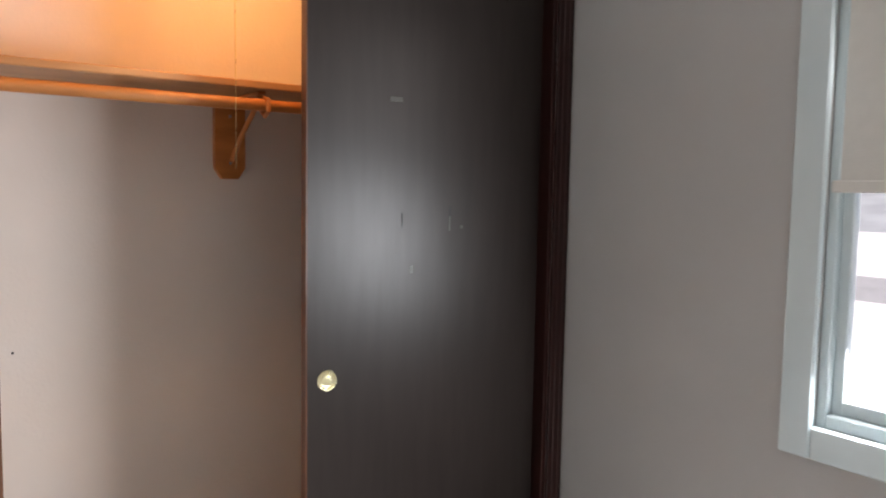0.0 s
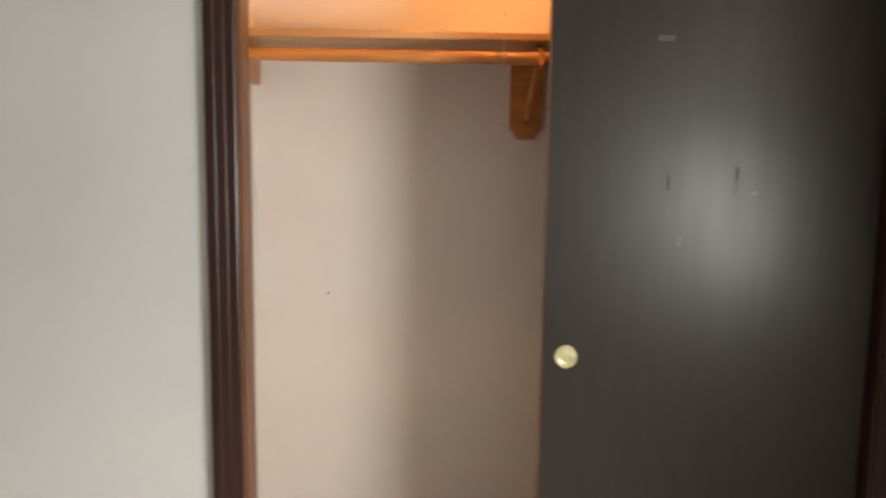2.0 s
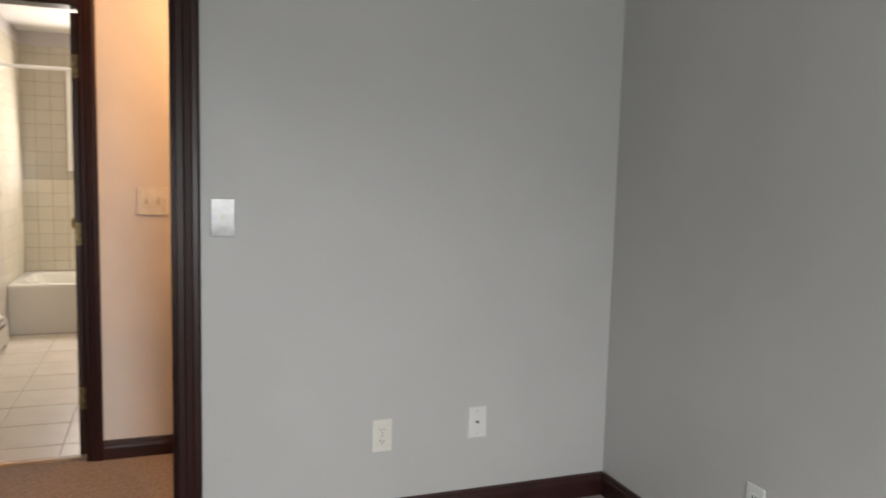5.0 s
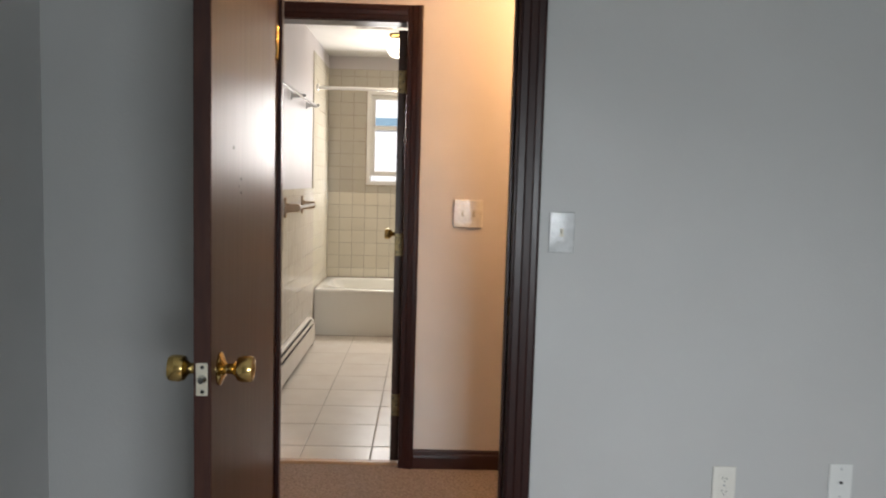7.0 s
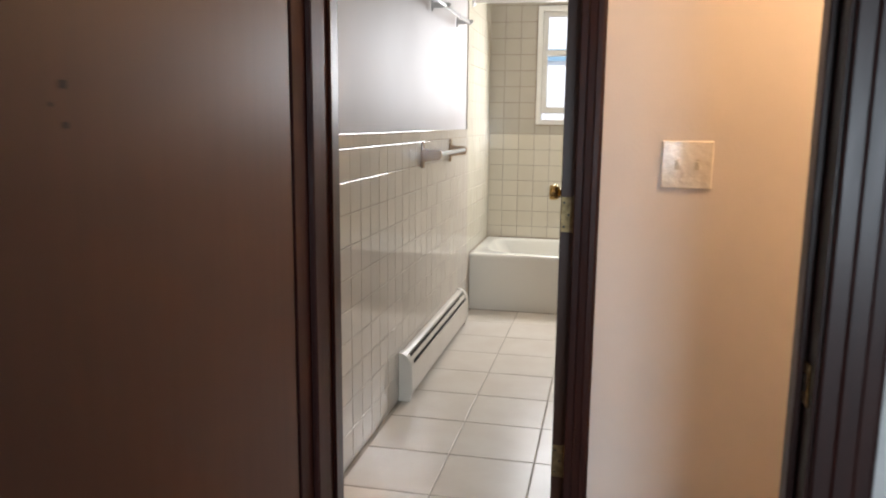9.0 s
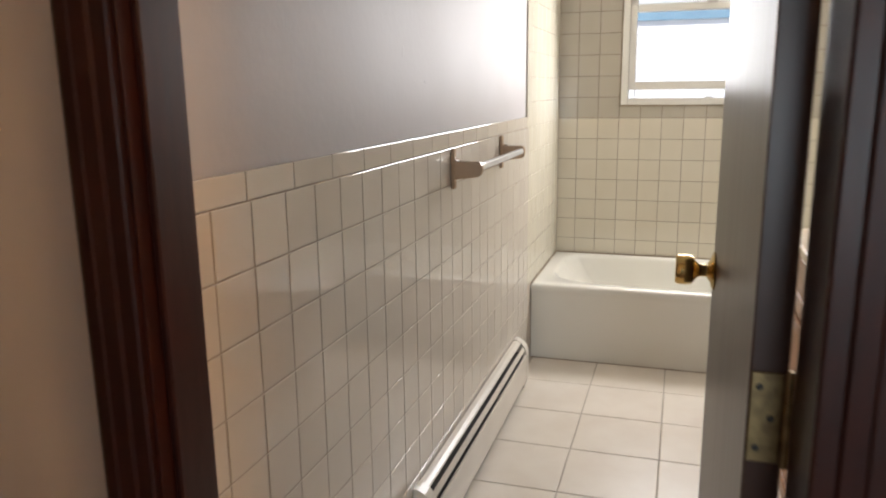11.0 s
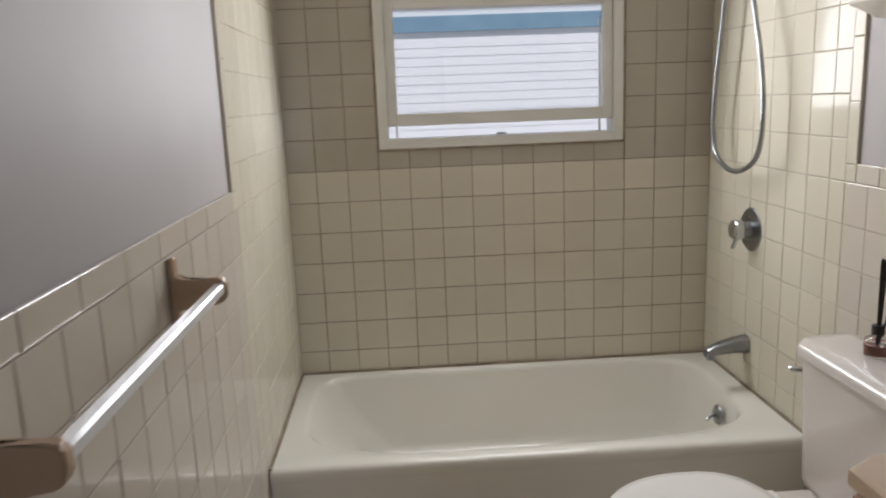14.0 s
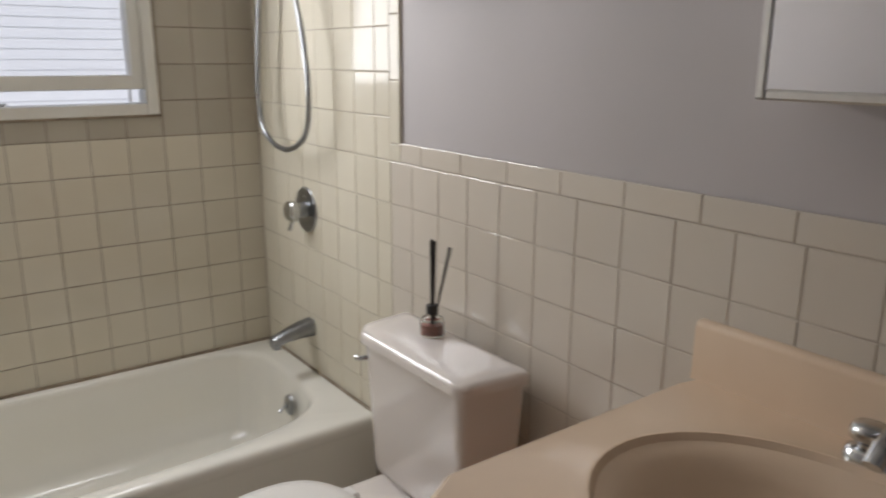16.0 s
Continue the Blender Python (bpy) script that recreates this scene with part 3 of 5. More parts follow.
for z in (0.268, 0.962, 1.64):
    h = part("hinge", boxes(((0.7255, -3.4215, z - 0.047), (0.7555, -3.4185, z + 0.047)), bevel=0.001), M_BRASS_OLD, bath_door, "tarnished brass hinge leaf")
    for dx, dz in ((0.008, 0.032), (0.020, 0.0), (0.008, -0.032)):
        part("screw", add_lathe(bm_new(), [(0, 0.0012), (0.003, 0.0008), (0.0036, 0), (0, 0)], 10, Matrix.Translation((0.7255 + dx, -3.4215, z + dz)) @ Matrix.Rotation(radians(90), 4, "X")), M_SLOT, h)
    part("pin", add_lathe(bm_new(), [(0, -0.048), (0.0045, -0.048), (0.0045, 0.048), (0.003, 0.052), (0, 0.052)], 12, Matrix.Translation((0.7600, -3.424, z))), M_BRASS_OLD, h, "", 40)


# ---- closet ----
def sliding_door(x0, y0, y1, label, pull_y):
    d = thing("closet_door", label, "closet door", (x0, y0, 0), group="closet sliding doors")
    part("leaf", boxes(((x0, y0, BED_Z + 0.012), (x0 + 0.032, y1 - 0.003, CLH - 0.02)), bevel=0.001), M_DOOR_CLOSET, d)
    part("edge_strip", boxes(((x0 + 0.001, y1 - 0.003, BED_Z + 0.013), (x0 + 0.031, y1, CLH - 0.021))), M_JAMB, d, "brown varnished door edge")
    if pull_y is not None:
        m = Matrix.Translation((x0, pull_y, 0.812)) @ Matrix.Rotation(radians(-90), 4, "Y")
        p = part("flush_pull", add_lathe(bm_new(), [(0.0, -0.004), (0.016, -0.004), (0.019, -0.001), (0.0215, 0.0024), (0.025, 0.0028), (0.0265, 0.0012), (0.027, 0.0), (0.0, 0.0)], 32, m), M_BRASS_PALE, d, "round pale brass flush pull", 40)
        part("dished_centre", add_lathe(bm_new(), [(0.0, 0.0012), (0.008, 0.0012), (0.014, 0.0006), (0.018, 0.0018), (0.020, 0.0018), (0.020, 0.0)], 10, m), M_BRASS_PALE, p, "", 20)
    return d


front = sliding_door(2.692, CL0 + 0.02, -6.752, "dark brown lacquered sliding closet door pushed aside", -6.808)
sliding_door(2.728, CL0 + 0.018, -6.772, "dark brown lacquered sliding closet door behind another", None)
for y, z, wy, wz, mt in ((-7.171, 1.232, 0.0035, 0.014, M_MARK), (-7.196, 1.228, 0.016, 0.001, M_MARK), (-7.21, 1.19, 0.004, 0.004, M_SCUFF), (-7.17, 1.20, 0.002, 0.02, M_SCUFF),
                         (-7.00, 1.52, 0.018, 0.006, M_SCUFF), (-7.02, 1.21, 0.002, 0.018, M_MARK), (-6.99, 1.40, 0.0015, 0.0015, M_MARK), (-7.05, 1.08, 0.004, 0.010, M_SCUFF)):
    part("scuff", boxes(((2.6912, y - wy, z - wz), (2.6922, y + wy, z + wz))), mt, front)

# the pushed-aside door hangs slightly askew in its track
front.location.x -= 0.023
front.rotation_euler.z = radians(-1.8)

SHZ = 1.555
shelf = thing("closet_shelf", "varnished pine closet shelf on wall cleats", "shelf", (3.1, -6.8, SHZ))
part("board", boxes(((2.99, -7.645, SHZ), (3.288, -5.977, SHZ + 0.02)), bevel=0.003), M_SHELF, shelf)
part("side_cleat", boxes(((2.93, -5.995, SHZ - 0.095), (3.287, -5.976, SHZ)), bevel=0.002), M_WOOD_ORANGE, shelf, "orange varnished pine cleat")
part("side_cleat", boxes(((2.93, -7.648, SHZ - 0.095), (3.287, -7.63, SHZ)), bevel=0.002), M_WOOD_ORANGE, shelf, "orange varnished pine cleat")
brk = thing("shelf_bracket", "orange pine bracket plate with metal arm under shelf", "bracket", (3.28, -6.78, 1.31))
BY = -6.775
part("back_plate", add_extrude(bm_new(), [(BY - 0.047, SHZ - 0.002), (BY - 0.047, 1.345), (BY - 0.025, 1.312), (BY + 0.025, 1.312), (BY + 0.047, 1.345), (BY + 0.047, SHZ - 0.002)], "x", 3.268, 3.289), M_WOOD_ORANGE, brk)
part("strut", add_tube(bm_new(), [(3.262, BY - 0.004, 1.37), (3.20, BY - 0.004, 1.43), (3.05, BY - 0.004, SHZ - 0.025)], 0.008, 8), M_WOOD_ORANGE, brk, "painted metal strut", 40)
part("rod_hook", add_tube(bm_new(), [(3.05, BY, SHZ - 0.012), (3.02, BY, SHZ - 0.02), (2.978, BY, SHZ - 0.03), (2.975, BY, SHZ - 0.06), (3.0, BY, SHZ - 0.072), (3.02, BY, SHZ - 0.058)], 0.007, 8), M_WOOD_ORANGE, brk, "", 40)
part("arm", boxes(((3.02, BY - 0.010, SHZ - 0.012), (3.268, BY + 0.010, SHZ - 0.003))), M_WOOD_ORANGE, brk)
for z in (1.36, 1.50):
    part("screw", add_lathe(bm_new(), [(0, 0.003), (0.004, 0.002), (0.005, 0), (0, 0)], 10, Matrix.Translation((3.268, BY, z)) @ Matrix.Rotation(radians(-90), 4, "Y")), M_STEEL_DULL, brk)
rod = thing("closet_rod", "orange varnished wooden clothes rod in closet", "clothes rod", (3.0, -6.8, 1.51))
part("pole", add_tube(bm_new(), [(3.0, -7.63, 1.512), (3.0, -5.996, 1.512)], 0.0165, 16), M_WOOD_ORANGE, rod, "", 40)
for y in (-5.996, -7.63):
    s = 1 if y < -7 else -1
    part("rod_socket", add_lathe(bm_new(), [(0, 0), (0.03, 0), (0.03, 0.006), (0.023, 0.010), (0.021, 0.020), (0, 0.020)], 20, Matrix.Translation((3.0, y, 1.512)) @ Matrix.Rotation(radians(-90 * s), 4, "X")), M_WHITE_PLASTIC, rod, "white plastic rod socket", 40)
bulb = thing("closet_lamp", "bare bulb in porcelain lampholder with pull chain", "ceiling lamp", (2.80, -6.76, CEIL))
part("lampholder", add_lathe(bm_new(), [(0, CEIL), (0.055, CEIL), (0.052, CEIL - 0.02), (0.03, CEIL - 0.035), (0.026, CEIL - 0.07), (0, CEIL - 0.07)], 24, Matrix.Translation((2.80, -6.76, 0))), M_PORCELAIN, bulb, "", 40)
part("bulb", add_lathe(bm_new(), [(0, CEIL - 0.07), (0.014, CEIL - 0.075), (0.018, CEIL - 0.10), (0.030, CEIL - 0.13), (0.031, CEIL - 0.15), (0.022, CEIL - 0.172), (0, CEIL - 0.18)], 20, Matrix.Translation((2.80, -6.76, 0))), M_BULB, bulb, "glowing clear bulb", 60)
bm = bm_new()
z = CEIL - 0.05
while z > 1.34:
    bmesh.ops.create_icosphere(bm, subdivisions=1, radius=0.0022, matrix=Matrix.Translation((2.955, -6.677, z)))
    z -= 0.006
part("pull_chain", bm, M_BRASS_PALE, bulb, "thin beaded pull chain")


# ---- outlets and switches ----
def plate(name, label, category, centre, axis, out, w=0.070, h=0.114, kind="outlet", mat=M_WHITE_PLASTIC, gangs=1):
    """A wall plate; axis: the one along which its wall runs; out: the side to which it faces."""
    cx, cy, cz = centre
    root = thing(name, label, category, centre)
    def at(u, v, n):
        return (cx + u, cy + out * n, cz + v) if axis == "x" else (cx + out * n, cy + u, cz + v)
    def block(u0, u1, v0, v1, n0, n1, bevel=0.0):
        a, b = at(u0, v0, n0), at(u1, v1, n1)
        return add_box(bm_new(), [min(p, q) for p, q in zip(a, b)], [max(p, q) for p, q in zip(a, b)], bevel)
    p = part("cover_plate", block(-w / 2, w / 2, -h / 2, h / 2, 0.0, 0.006, 0.0025), mat, root)
    if kind == "outlet":
        for v in (-0.0195, 0.0195):
            f = part("socket_face", block(-0.0165, 0.0165, v - 0.0135, v + 0.0135, 0.006, 0.0075, 0.0015), mat, root)
            for u in (-0.006, 0.006):
                part("slot", block(u - 0.0012, u + 0.0012, v - 0.001, v + 0.007, 0.0076, 0.0080), M_SLOT, f)
            part("slot", block(-0.002, 0.002, v - 0.009, v - 0.005, 0.0076, 0.0080), M_SLOT, f)
        part("screw", block(-0.0025, 0.0025, -0.0025, 0.0025, 0.006, 0.0072), M_STEEL_DULL, root)
    elif kind == "switch":
        for g in range(gangs):
            u = (g - (gangs - 1) / 2) * 0.046
            part("toggle_slot", block(u - 0.005, u + 0.005, -0.012, 0.012, 0.006, 0.0066), M_TOGGLE, root)
            part("toggle", block(u - 0.0035, u + 0.0035, -0.002, 0.009, 0.0066, 0.0165, 0.001), M_TOGGLE, root, "ivory toggle lever")
            for v in (-0.03, 0.03):
                part("screw", block(u - 0.0022, u + 0.0022, v - 0.0022, v + 0.0022, 0.006, 0.0070), mat, root)
    else:
        part("port", block(-0.005, 0.005, -0.003, 0.005, 0.006, 0.010, 0.001), M_SLOT, root, "dark coaxial port")
        for v in (-0.042, 0.042):
            part("screw", block(-0.0022, 0.0022, v - 0.0022, v + 0.0022, 0.006, 0.0072), M_STEEL_DULL, root)
    return root


plate("wall_outlet", "white duplex outlet low on the grey wall", "outlet", (1.752, NORTH, 0.362), "x", -1, mat=M_ALMOND_PLASTIC)
plate("coax_plate", "white cable wall plate low on the grey wall", "wall plate", (2.100, NORTH, 0.376), "x", -1, kind="blank")
plate("wall_outlet", "white duplex outlet low on the grey wall", "outlet", (EAST, -5.225, 0.338), "y", -1)
plate("light_switch", "white toggle switch plate wrapped in clear film", "switch", (1.239, NORTH, 1.097), "x", -1, kind="switch", w=0.074, h=0.118, mat=M_PLATE_FILM)
plate("light_switch", "ivory double toggle switch plate wrapped in clear film", "switch", (1.025, HALL_N, 1.105), "x", -1, kind="switch", w=0.118, h=0.114, gangs=2, mat=M_IVORY_FILM)

# ---- bedroom window ----
win = thing("window_bedroom", "white framed window with half lowered roller blind", "window", (1.55, SOUTH, WBZ0), kind="structure")
cw = 0.068
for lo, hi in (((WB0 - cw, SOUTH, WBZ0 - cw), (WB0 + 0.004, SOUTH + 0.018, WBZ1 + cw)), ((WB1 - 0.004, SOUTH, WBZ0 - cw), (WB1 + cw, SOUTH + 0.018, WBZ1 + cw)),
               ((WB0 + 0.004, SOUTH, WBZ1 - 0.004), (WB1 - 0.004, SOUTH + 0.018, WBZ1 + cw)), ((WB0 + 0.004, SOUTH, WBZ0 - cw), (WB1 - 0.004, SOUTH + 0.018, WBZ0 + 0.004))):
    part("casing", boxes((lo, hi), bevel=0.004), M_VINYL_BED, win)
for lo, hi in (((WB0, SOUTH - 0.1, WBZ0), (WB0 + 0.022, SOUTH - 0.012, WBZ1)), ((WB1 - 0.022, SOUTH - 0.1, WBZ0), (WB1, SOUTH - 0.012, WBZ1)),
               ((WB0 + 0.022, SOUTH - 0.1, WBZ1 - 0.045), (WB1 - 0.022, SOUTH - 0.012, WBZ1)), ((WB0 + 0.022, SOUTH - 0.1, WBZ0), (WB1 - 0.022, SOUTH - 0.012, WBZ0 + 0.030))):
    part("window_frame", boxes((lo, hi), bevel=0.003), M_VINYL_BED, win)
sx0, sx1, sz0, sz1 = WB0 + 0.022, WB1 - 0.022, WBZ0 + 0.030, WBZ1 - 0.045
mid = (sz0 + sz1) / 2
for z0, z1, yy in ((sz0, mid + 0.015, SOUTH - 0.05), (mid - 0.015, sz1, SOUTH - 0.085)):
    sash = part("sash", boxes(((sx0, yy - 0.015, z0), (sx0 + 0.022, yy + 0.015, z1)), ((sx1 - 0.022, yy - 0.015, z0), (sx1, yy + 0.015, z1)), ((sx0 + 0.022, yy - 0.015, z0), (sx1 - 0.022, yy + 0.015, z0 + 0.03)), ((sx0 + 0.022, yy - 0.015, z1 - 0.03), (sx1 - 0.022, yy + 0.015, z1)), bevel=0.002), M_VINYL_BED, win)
    pane = part("pane", boxes(((sx0 + 0.02, yy - 0.002, z0 + 0.028), (sx1 - 0.02, yy + 0.002, z1 - 0.028))), M_GLASS, sash, "clear window pane")
    pane.visible_shadow = False
blind = thing("roller_blind", "off-white fabric roller blind lowered half way", "roller blind", (1.55, SOUTH - 0.02, 1.32))
bmx = bm_new()
add_box(bmx, (WB0 + 0.004, SOUTH - 0.015, 1.325), (WB1 - 0.004, SOUTH - 0.0245, WBZ1 - 0.05))
part("fabric", bmx, M_BLIND, blind)
part("hem_bar", boxes(((WB0 + 0.004, SOUTH - 0.020, 1.300), (WB1 - 0.004, SOUTH - 0.009, 1.326)), bevel=0.003), M_BLIND, blind, "flat hem bar")
part("roller", add_tube(bm_new(), [(WB0 + 0.004, SOUTH - 0.03, WBZ1 - 0.035), (WB1 - 0.004, SOUTH - 0.03, WBZ1 - 0.035)], 0.018, 14), M_BLIND, blind, "", 40)

# ---- hall lamp ----
hl = thing("hall_ceiling_lamp", "round frosted glass hall ceiling lamp, lit warm", "ceiling lamp", (1.42, -3.90, CEIL))
part("base", add_lathe(bm_new(), [(0, CEIL), (0.13, CEIL), (0.13, CEIL - 0.018), (0.12, CEIL - 0.022), (0, CEIL - 0.022)], 30, Matrix.Translation((1.42, -3.90, 0))), M_BRASS, hl, "brass lamp base", 40)
part("shade", add_lathe(bm_new(), [(0.118, CEIL - 0.022), (0.115, CEIL - 0.045), (0.09, CEIL - 0.075), (0.05, CEIL - 0.09), (0, CEIL - 0.094)], 30, Matrix.Translation((1.42, -3.90, 0))), M_GLOBE, hl, "frosted glass bowl", 60)

# ---- bathtub ----
TUB_Y, RIM = -0.752, 0.372
tub = thing("bathtub", "ivory enamelled alcove bathtub with plain apron", "bathtub", (0.76, -0.38, 0))
X0, X1, Y0, Y1 = 0.001, BATH_E - 0.001, TUB_Y, -0.001
TCX, TCY = (X0 + X1) / 2, -0.345
ANGLES = sorted([2 * math.pi * (k + 0.5) / 108 for k in range(108)] + [math.atan2(y - TCY, x - TCX) % (2 * math.pi) for x in (X0, X1) for y in (Y0, Y1)])


def tub_outer(y0, z, trim=0.0):
    """The tub's outline at one height, its front at y0."""
    out = []
    for a in ANGLES:
        c, s = math.cos(a), math.sin(a)
        k = min((X1 - TCX) / abs(c) if abs(c) > 1e-6 else 9, ((Y1 - TCY) if s > 0 else (TCY - TUB_Y)) / abs(s) if abs(s) > 1e-6 else 9)
        x, y = TCX + c * k, TCY + s * k
        out.append((min(max(x, X0 + trim), X1 - trim), min(max(y, y0), Y1 - trim), z))
    return out


def tub_inner(x0, x1, y0, y1, z, square=5.0):
    """The bowed outline of the basin at one height."""
    cx, cy, rx = (x0 + x1) / 2, TCY, (x1 - x0) / 2
    out = []
    for a in ANGLES:
        c, s = math.cos(a), math.sin(a)
        ry, q = (y1 - cy, square * 1.6) if s > 0 else (cy - y0, square * 0.72)
        k = (abs(c / rx) ** q + abs(s / ry) ** q) ** (-1 / q)
        out.append((cx + c * k, cy + s * k, z))
    return out


rings = [tub_outer(Y0 + 0.010, 0.0), tub_outer(Y0 + 0.010, RIM - 0.050), tub_outer(Y0 + 0.004, RIM - 0.038), tub_outer(Y0, RIM - 0.022), tub_outer(Y0 + 0.002, RIM - 0.011), tub_outer(Y0 + 0.009, RIM - 0.003, 0.001), tub_outer(Y0 + 0.020, RIM, 0.002),
         tub_inner(0.055, 1.463, -0.690, -0.022, RIM - 0.003), tub_inner(0.066, 1.452, -0.681, -0.030, RIM - 0.009), tub_inner(0.076, 1.444, -0.673, -0.036, RIM - 0.024), tub_inner(0.115, 1.434, -0.662, -0.048, RIM - 0.09),
         tub_inner(0.185, 1.420, -0.650, -0.066, RIM - 0.18, 4.4), tub_inner(0.255, 1.400, -0.632, -0.088, RIM - 0.26, 4.0), tub_inner(0.31, 1.36, -0.595, -0.125, RIM - 0.290, 3.6), tub_inner(0.42, 1.27, -0.53, -0.19, RIM - 0.298, 3.2)]
part("basin", add_loft(bm_new(), rings), M_TUB, tub, "", 50)
part("waste", add_lathe(bm_new(), [(0, 0.004), (0.022, 0.003), (0.026, 0), (0, 0)], 20, Matrix.Translation((1.28, -0.37, RIM - 0.295))), M_STEEL_DULL, tub, "dull chrome drain", 40)
ov = part("overflow_plate", add_lathe(bm_new(), [(0, 0.010), (0.020, 0.010), (0.031, 0.006), (0.034, 0.0), (0, 0)], 24, Matrix.Translation((1.419, -0.385, 0.288)) @ Matrix.Rotation(radians(-86), 4, "Y")), M_STEEL_DULL, tub, "dull chrome overflow plate", 40)
part("trip_lever", add_tube(bm_new(), [(1.413, -0.385, 0.290), (1.396, -0.388, 0.287), (1.378, -0.392, 0.276)], 0.005, 8), M_STEEL_DULL, ov, "", 40)
structure("tub_caulk", boxes(((0.0, -0.010, RIM - 0.001), (BATH_E, -0.001, RIM + 0.005)), ((0.0005, TUB_Y + 0.01, RIM - 0.001), (0.007, -0.010, RIM + 0.004)), ((BATH_E - 0.007, TUB_Y + 0.01, RIM - 0.001), (BATH_E - 0.0005, -0.010, RIM + 0.004))), M_CAULK, "stained caulk line round the tub", "caulk")
structure("tub_floor_joint", boxes(((0.005, TUB_Y + 0.003, -0.001), (BATH_E, TUB_Y + 0.012, 0.004))), M_CAULK, "stained caulk line at tub foot", "caulk")

# ---- shower fittings ----
SY = -0.345
valve = thing("shower_valve", "dull chrome round shower valve with knob", "shower valve", (BATH_E, SY, 0.905))
mx = Matrix.Translation((BATH_E, SY, 0.905)) @ Matrix.Rotation(radians(-90), 4, "Y")
part("escutcheon", add_lathe(bm_new(), [(0, 0.006), (0.05, 0.006), (0.069, 0.004), (0.072, 0.0), (0, 0)], 32, mx), M_STEEL_DULL, valve, "", 40)
part("stem", add_lathe(bm_new(), [(0, 0.03), (0.022, 0.03), (0.025, 0.006), (0, 0.006)], 20, mx), M_STEEL_DULL, valve, "", 40)
bmk = bm_new()
add_loft(bmk, [[mx @ Vector(p) for p in oval(0, 0, 0.026, 0.026, 0.030, 24, 2)], [mx @ Vector(p) for p in oval(0, 0, 0.031, 0.031, 0.036, 24, 3)], [mx @ Vector(p) for p in oval(0, 0, 0.031, 0.031, 0.058, 24, 3)], [mx @ Vector(p) for p in oval(0, 0, 0.024, 0.024, 0.066, 24, 2)]])
part("knob", bmk, M_CHROME, valve, "clear-faced chrome knob", 40)
part("lever", add_tube(bm_new(), [(BATH_E - 0.045, SY, 0.880), (BATH_E - 0.050, SY + 0.012, 0.853), (BATH_E - 0.052, SY + 0.018, 0.842)], 0.006, 8), M_CHROME, valve, "", 40)
spout = thing("tub_spout", "dull chrome tub spout over the bath", "tub spout", (BATH_E, SY, 0.49))
secs = []
for d, w, h, z in ((0.0, 0.030, 0.030, 0.518), (0.006, 0.030, 0.030, 0.518), (0.04, 0.027, 0.027, 0.516), (0.09, 0.024, 0.021, 0.507), (0.125, 0.022, 0.018, 0.496), (0.138, 0.019, 0.015, 0.491)):
    secs.append([(BATH_E - d, SY + p[0], z + p[1]) for p in oval(0, 0, w, h, 0, 20, 2.6)])
part("body", add_loft(bm_new(), secs), M_STEEL_DULL, spout, "", 40)
part("outlet", add_lathe(bm_new(), [(0, 0), (0.013, 0), (0.015, 0.02), (0, 0.02)], 16, Matrix.Translation((BATH_E - 0.122, SY, 0.469))), M_STEEL_DULL, spout, "", 40)
hose = thing("shower_hose", "ribbed chrome shower hose hanging in a loop", "shower hose", (1.46, -0.35, 1.12))
bends = [(-0.30, 2.08), (-0.285, 1.97), (-0.235, 1.65), (-0.188, 1.40), (-0.171, 1.25), (-0.205, 1.140), (-0.345, 1.096), (-0.484, 1.145), (-0.520, 1.26), (-0.498, 1.42), (-0.440, 1.58), (-0.385, 1.74), (-0.350, 1.90), (-0.34, 1.98)]
pts = []
for i in range(1, len(bends) - 2):
    for k in range(8):
        t = k / 8
        w4 = (-t + 2 * t * t - t ** 3, 2 - 5 * t * t + 3 * t ** 3, t + 4 * t * t - 3 * t ** 3, t ** 3 - t * t)
        pts.append((1.461, *(sum(w * p[a] for w, p in zip(w4, bends[i - 1:i + 3])) / 2 for a in (0, 1))))
fine = []
for a, b in zip(pts, pts[1:]):
    for j in range(3):
        fine.append(tuple(p + (q - p) * j / 3 for p, q in zip(a, b)))
bmh = bm_new()
vs_r = []
prev = None
for i, p in enumerate(fine):
    d = (Vector(fine[min(i + 1, len(fine) - 1)]) - Vector(fine[max(i - 1, 0)])).normalized()
    side = Vector((1, 0, 0))
    side = (side - d * side.dot(d)).normalized()
    up = d.cross(side)
    r = 0.0085 if i % 2 else 0.0070
    vs_r.append([bmh.verts.new(Vector(p) + r * (math.cos(2 * math.pi * k / 8) * side + math.sin(2 * math.pi * k / 8) * up)) for k in range(8)])
for a, b in zip(vs_r, vs_r[1:]):
    for k in range(8):
        bmh.faces.new((a[k], a[(k + 1) % 8], b[(k + 1) % 8], b[k]))
part("ribbed_hose", bmh, M_STEEL_DULL, hose, "", 60)
arm = part("shower_arm", add_tube(bm_new(), [(BATH_E, -0.30, 1.98), (1.49, -0.30, 1.985), (1.45, -0.29, 1.97), (1.43, -0.285, 1.94)], 0.010, 12), M_STEEL_DULL, hose, "", 40)
part("hand_shower", add_lathe(bm_new(), [(0, -0.03), (0.030, -0.03), (0.033, -0.02), (0.018, 0.01), (0.012, 0.03), (0.012, 0.17), (0, 0.17)], 20, Matrix.Translation((1.43, -0.34, 1.88)) @ Matrix.Rotation(radians(35), 4, "Y")), M_STEEL_DULL, hose, "chrome hand shower", 40)
curtain = thing("curtain_rod", "white shower curtain rod across the alcove", "curtain rod", (0.76, -0.75, 1.93))
part("tube", add_tube(bm_new(), [(0.012, -0.75, 1.925), (BATH_E - 0.012, -0.75, 1.925)], 0.0125, 14), M_WHITE_PLASTIC, curtain, "", 40)
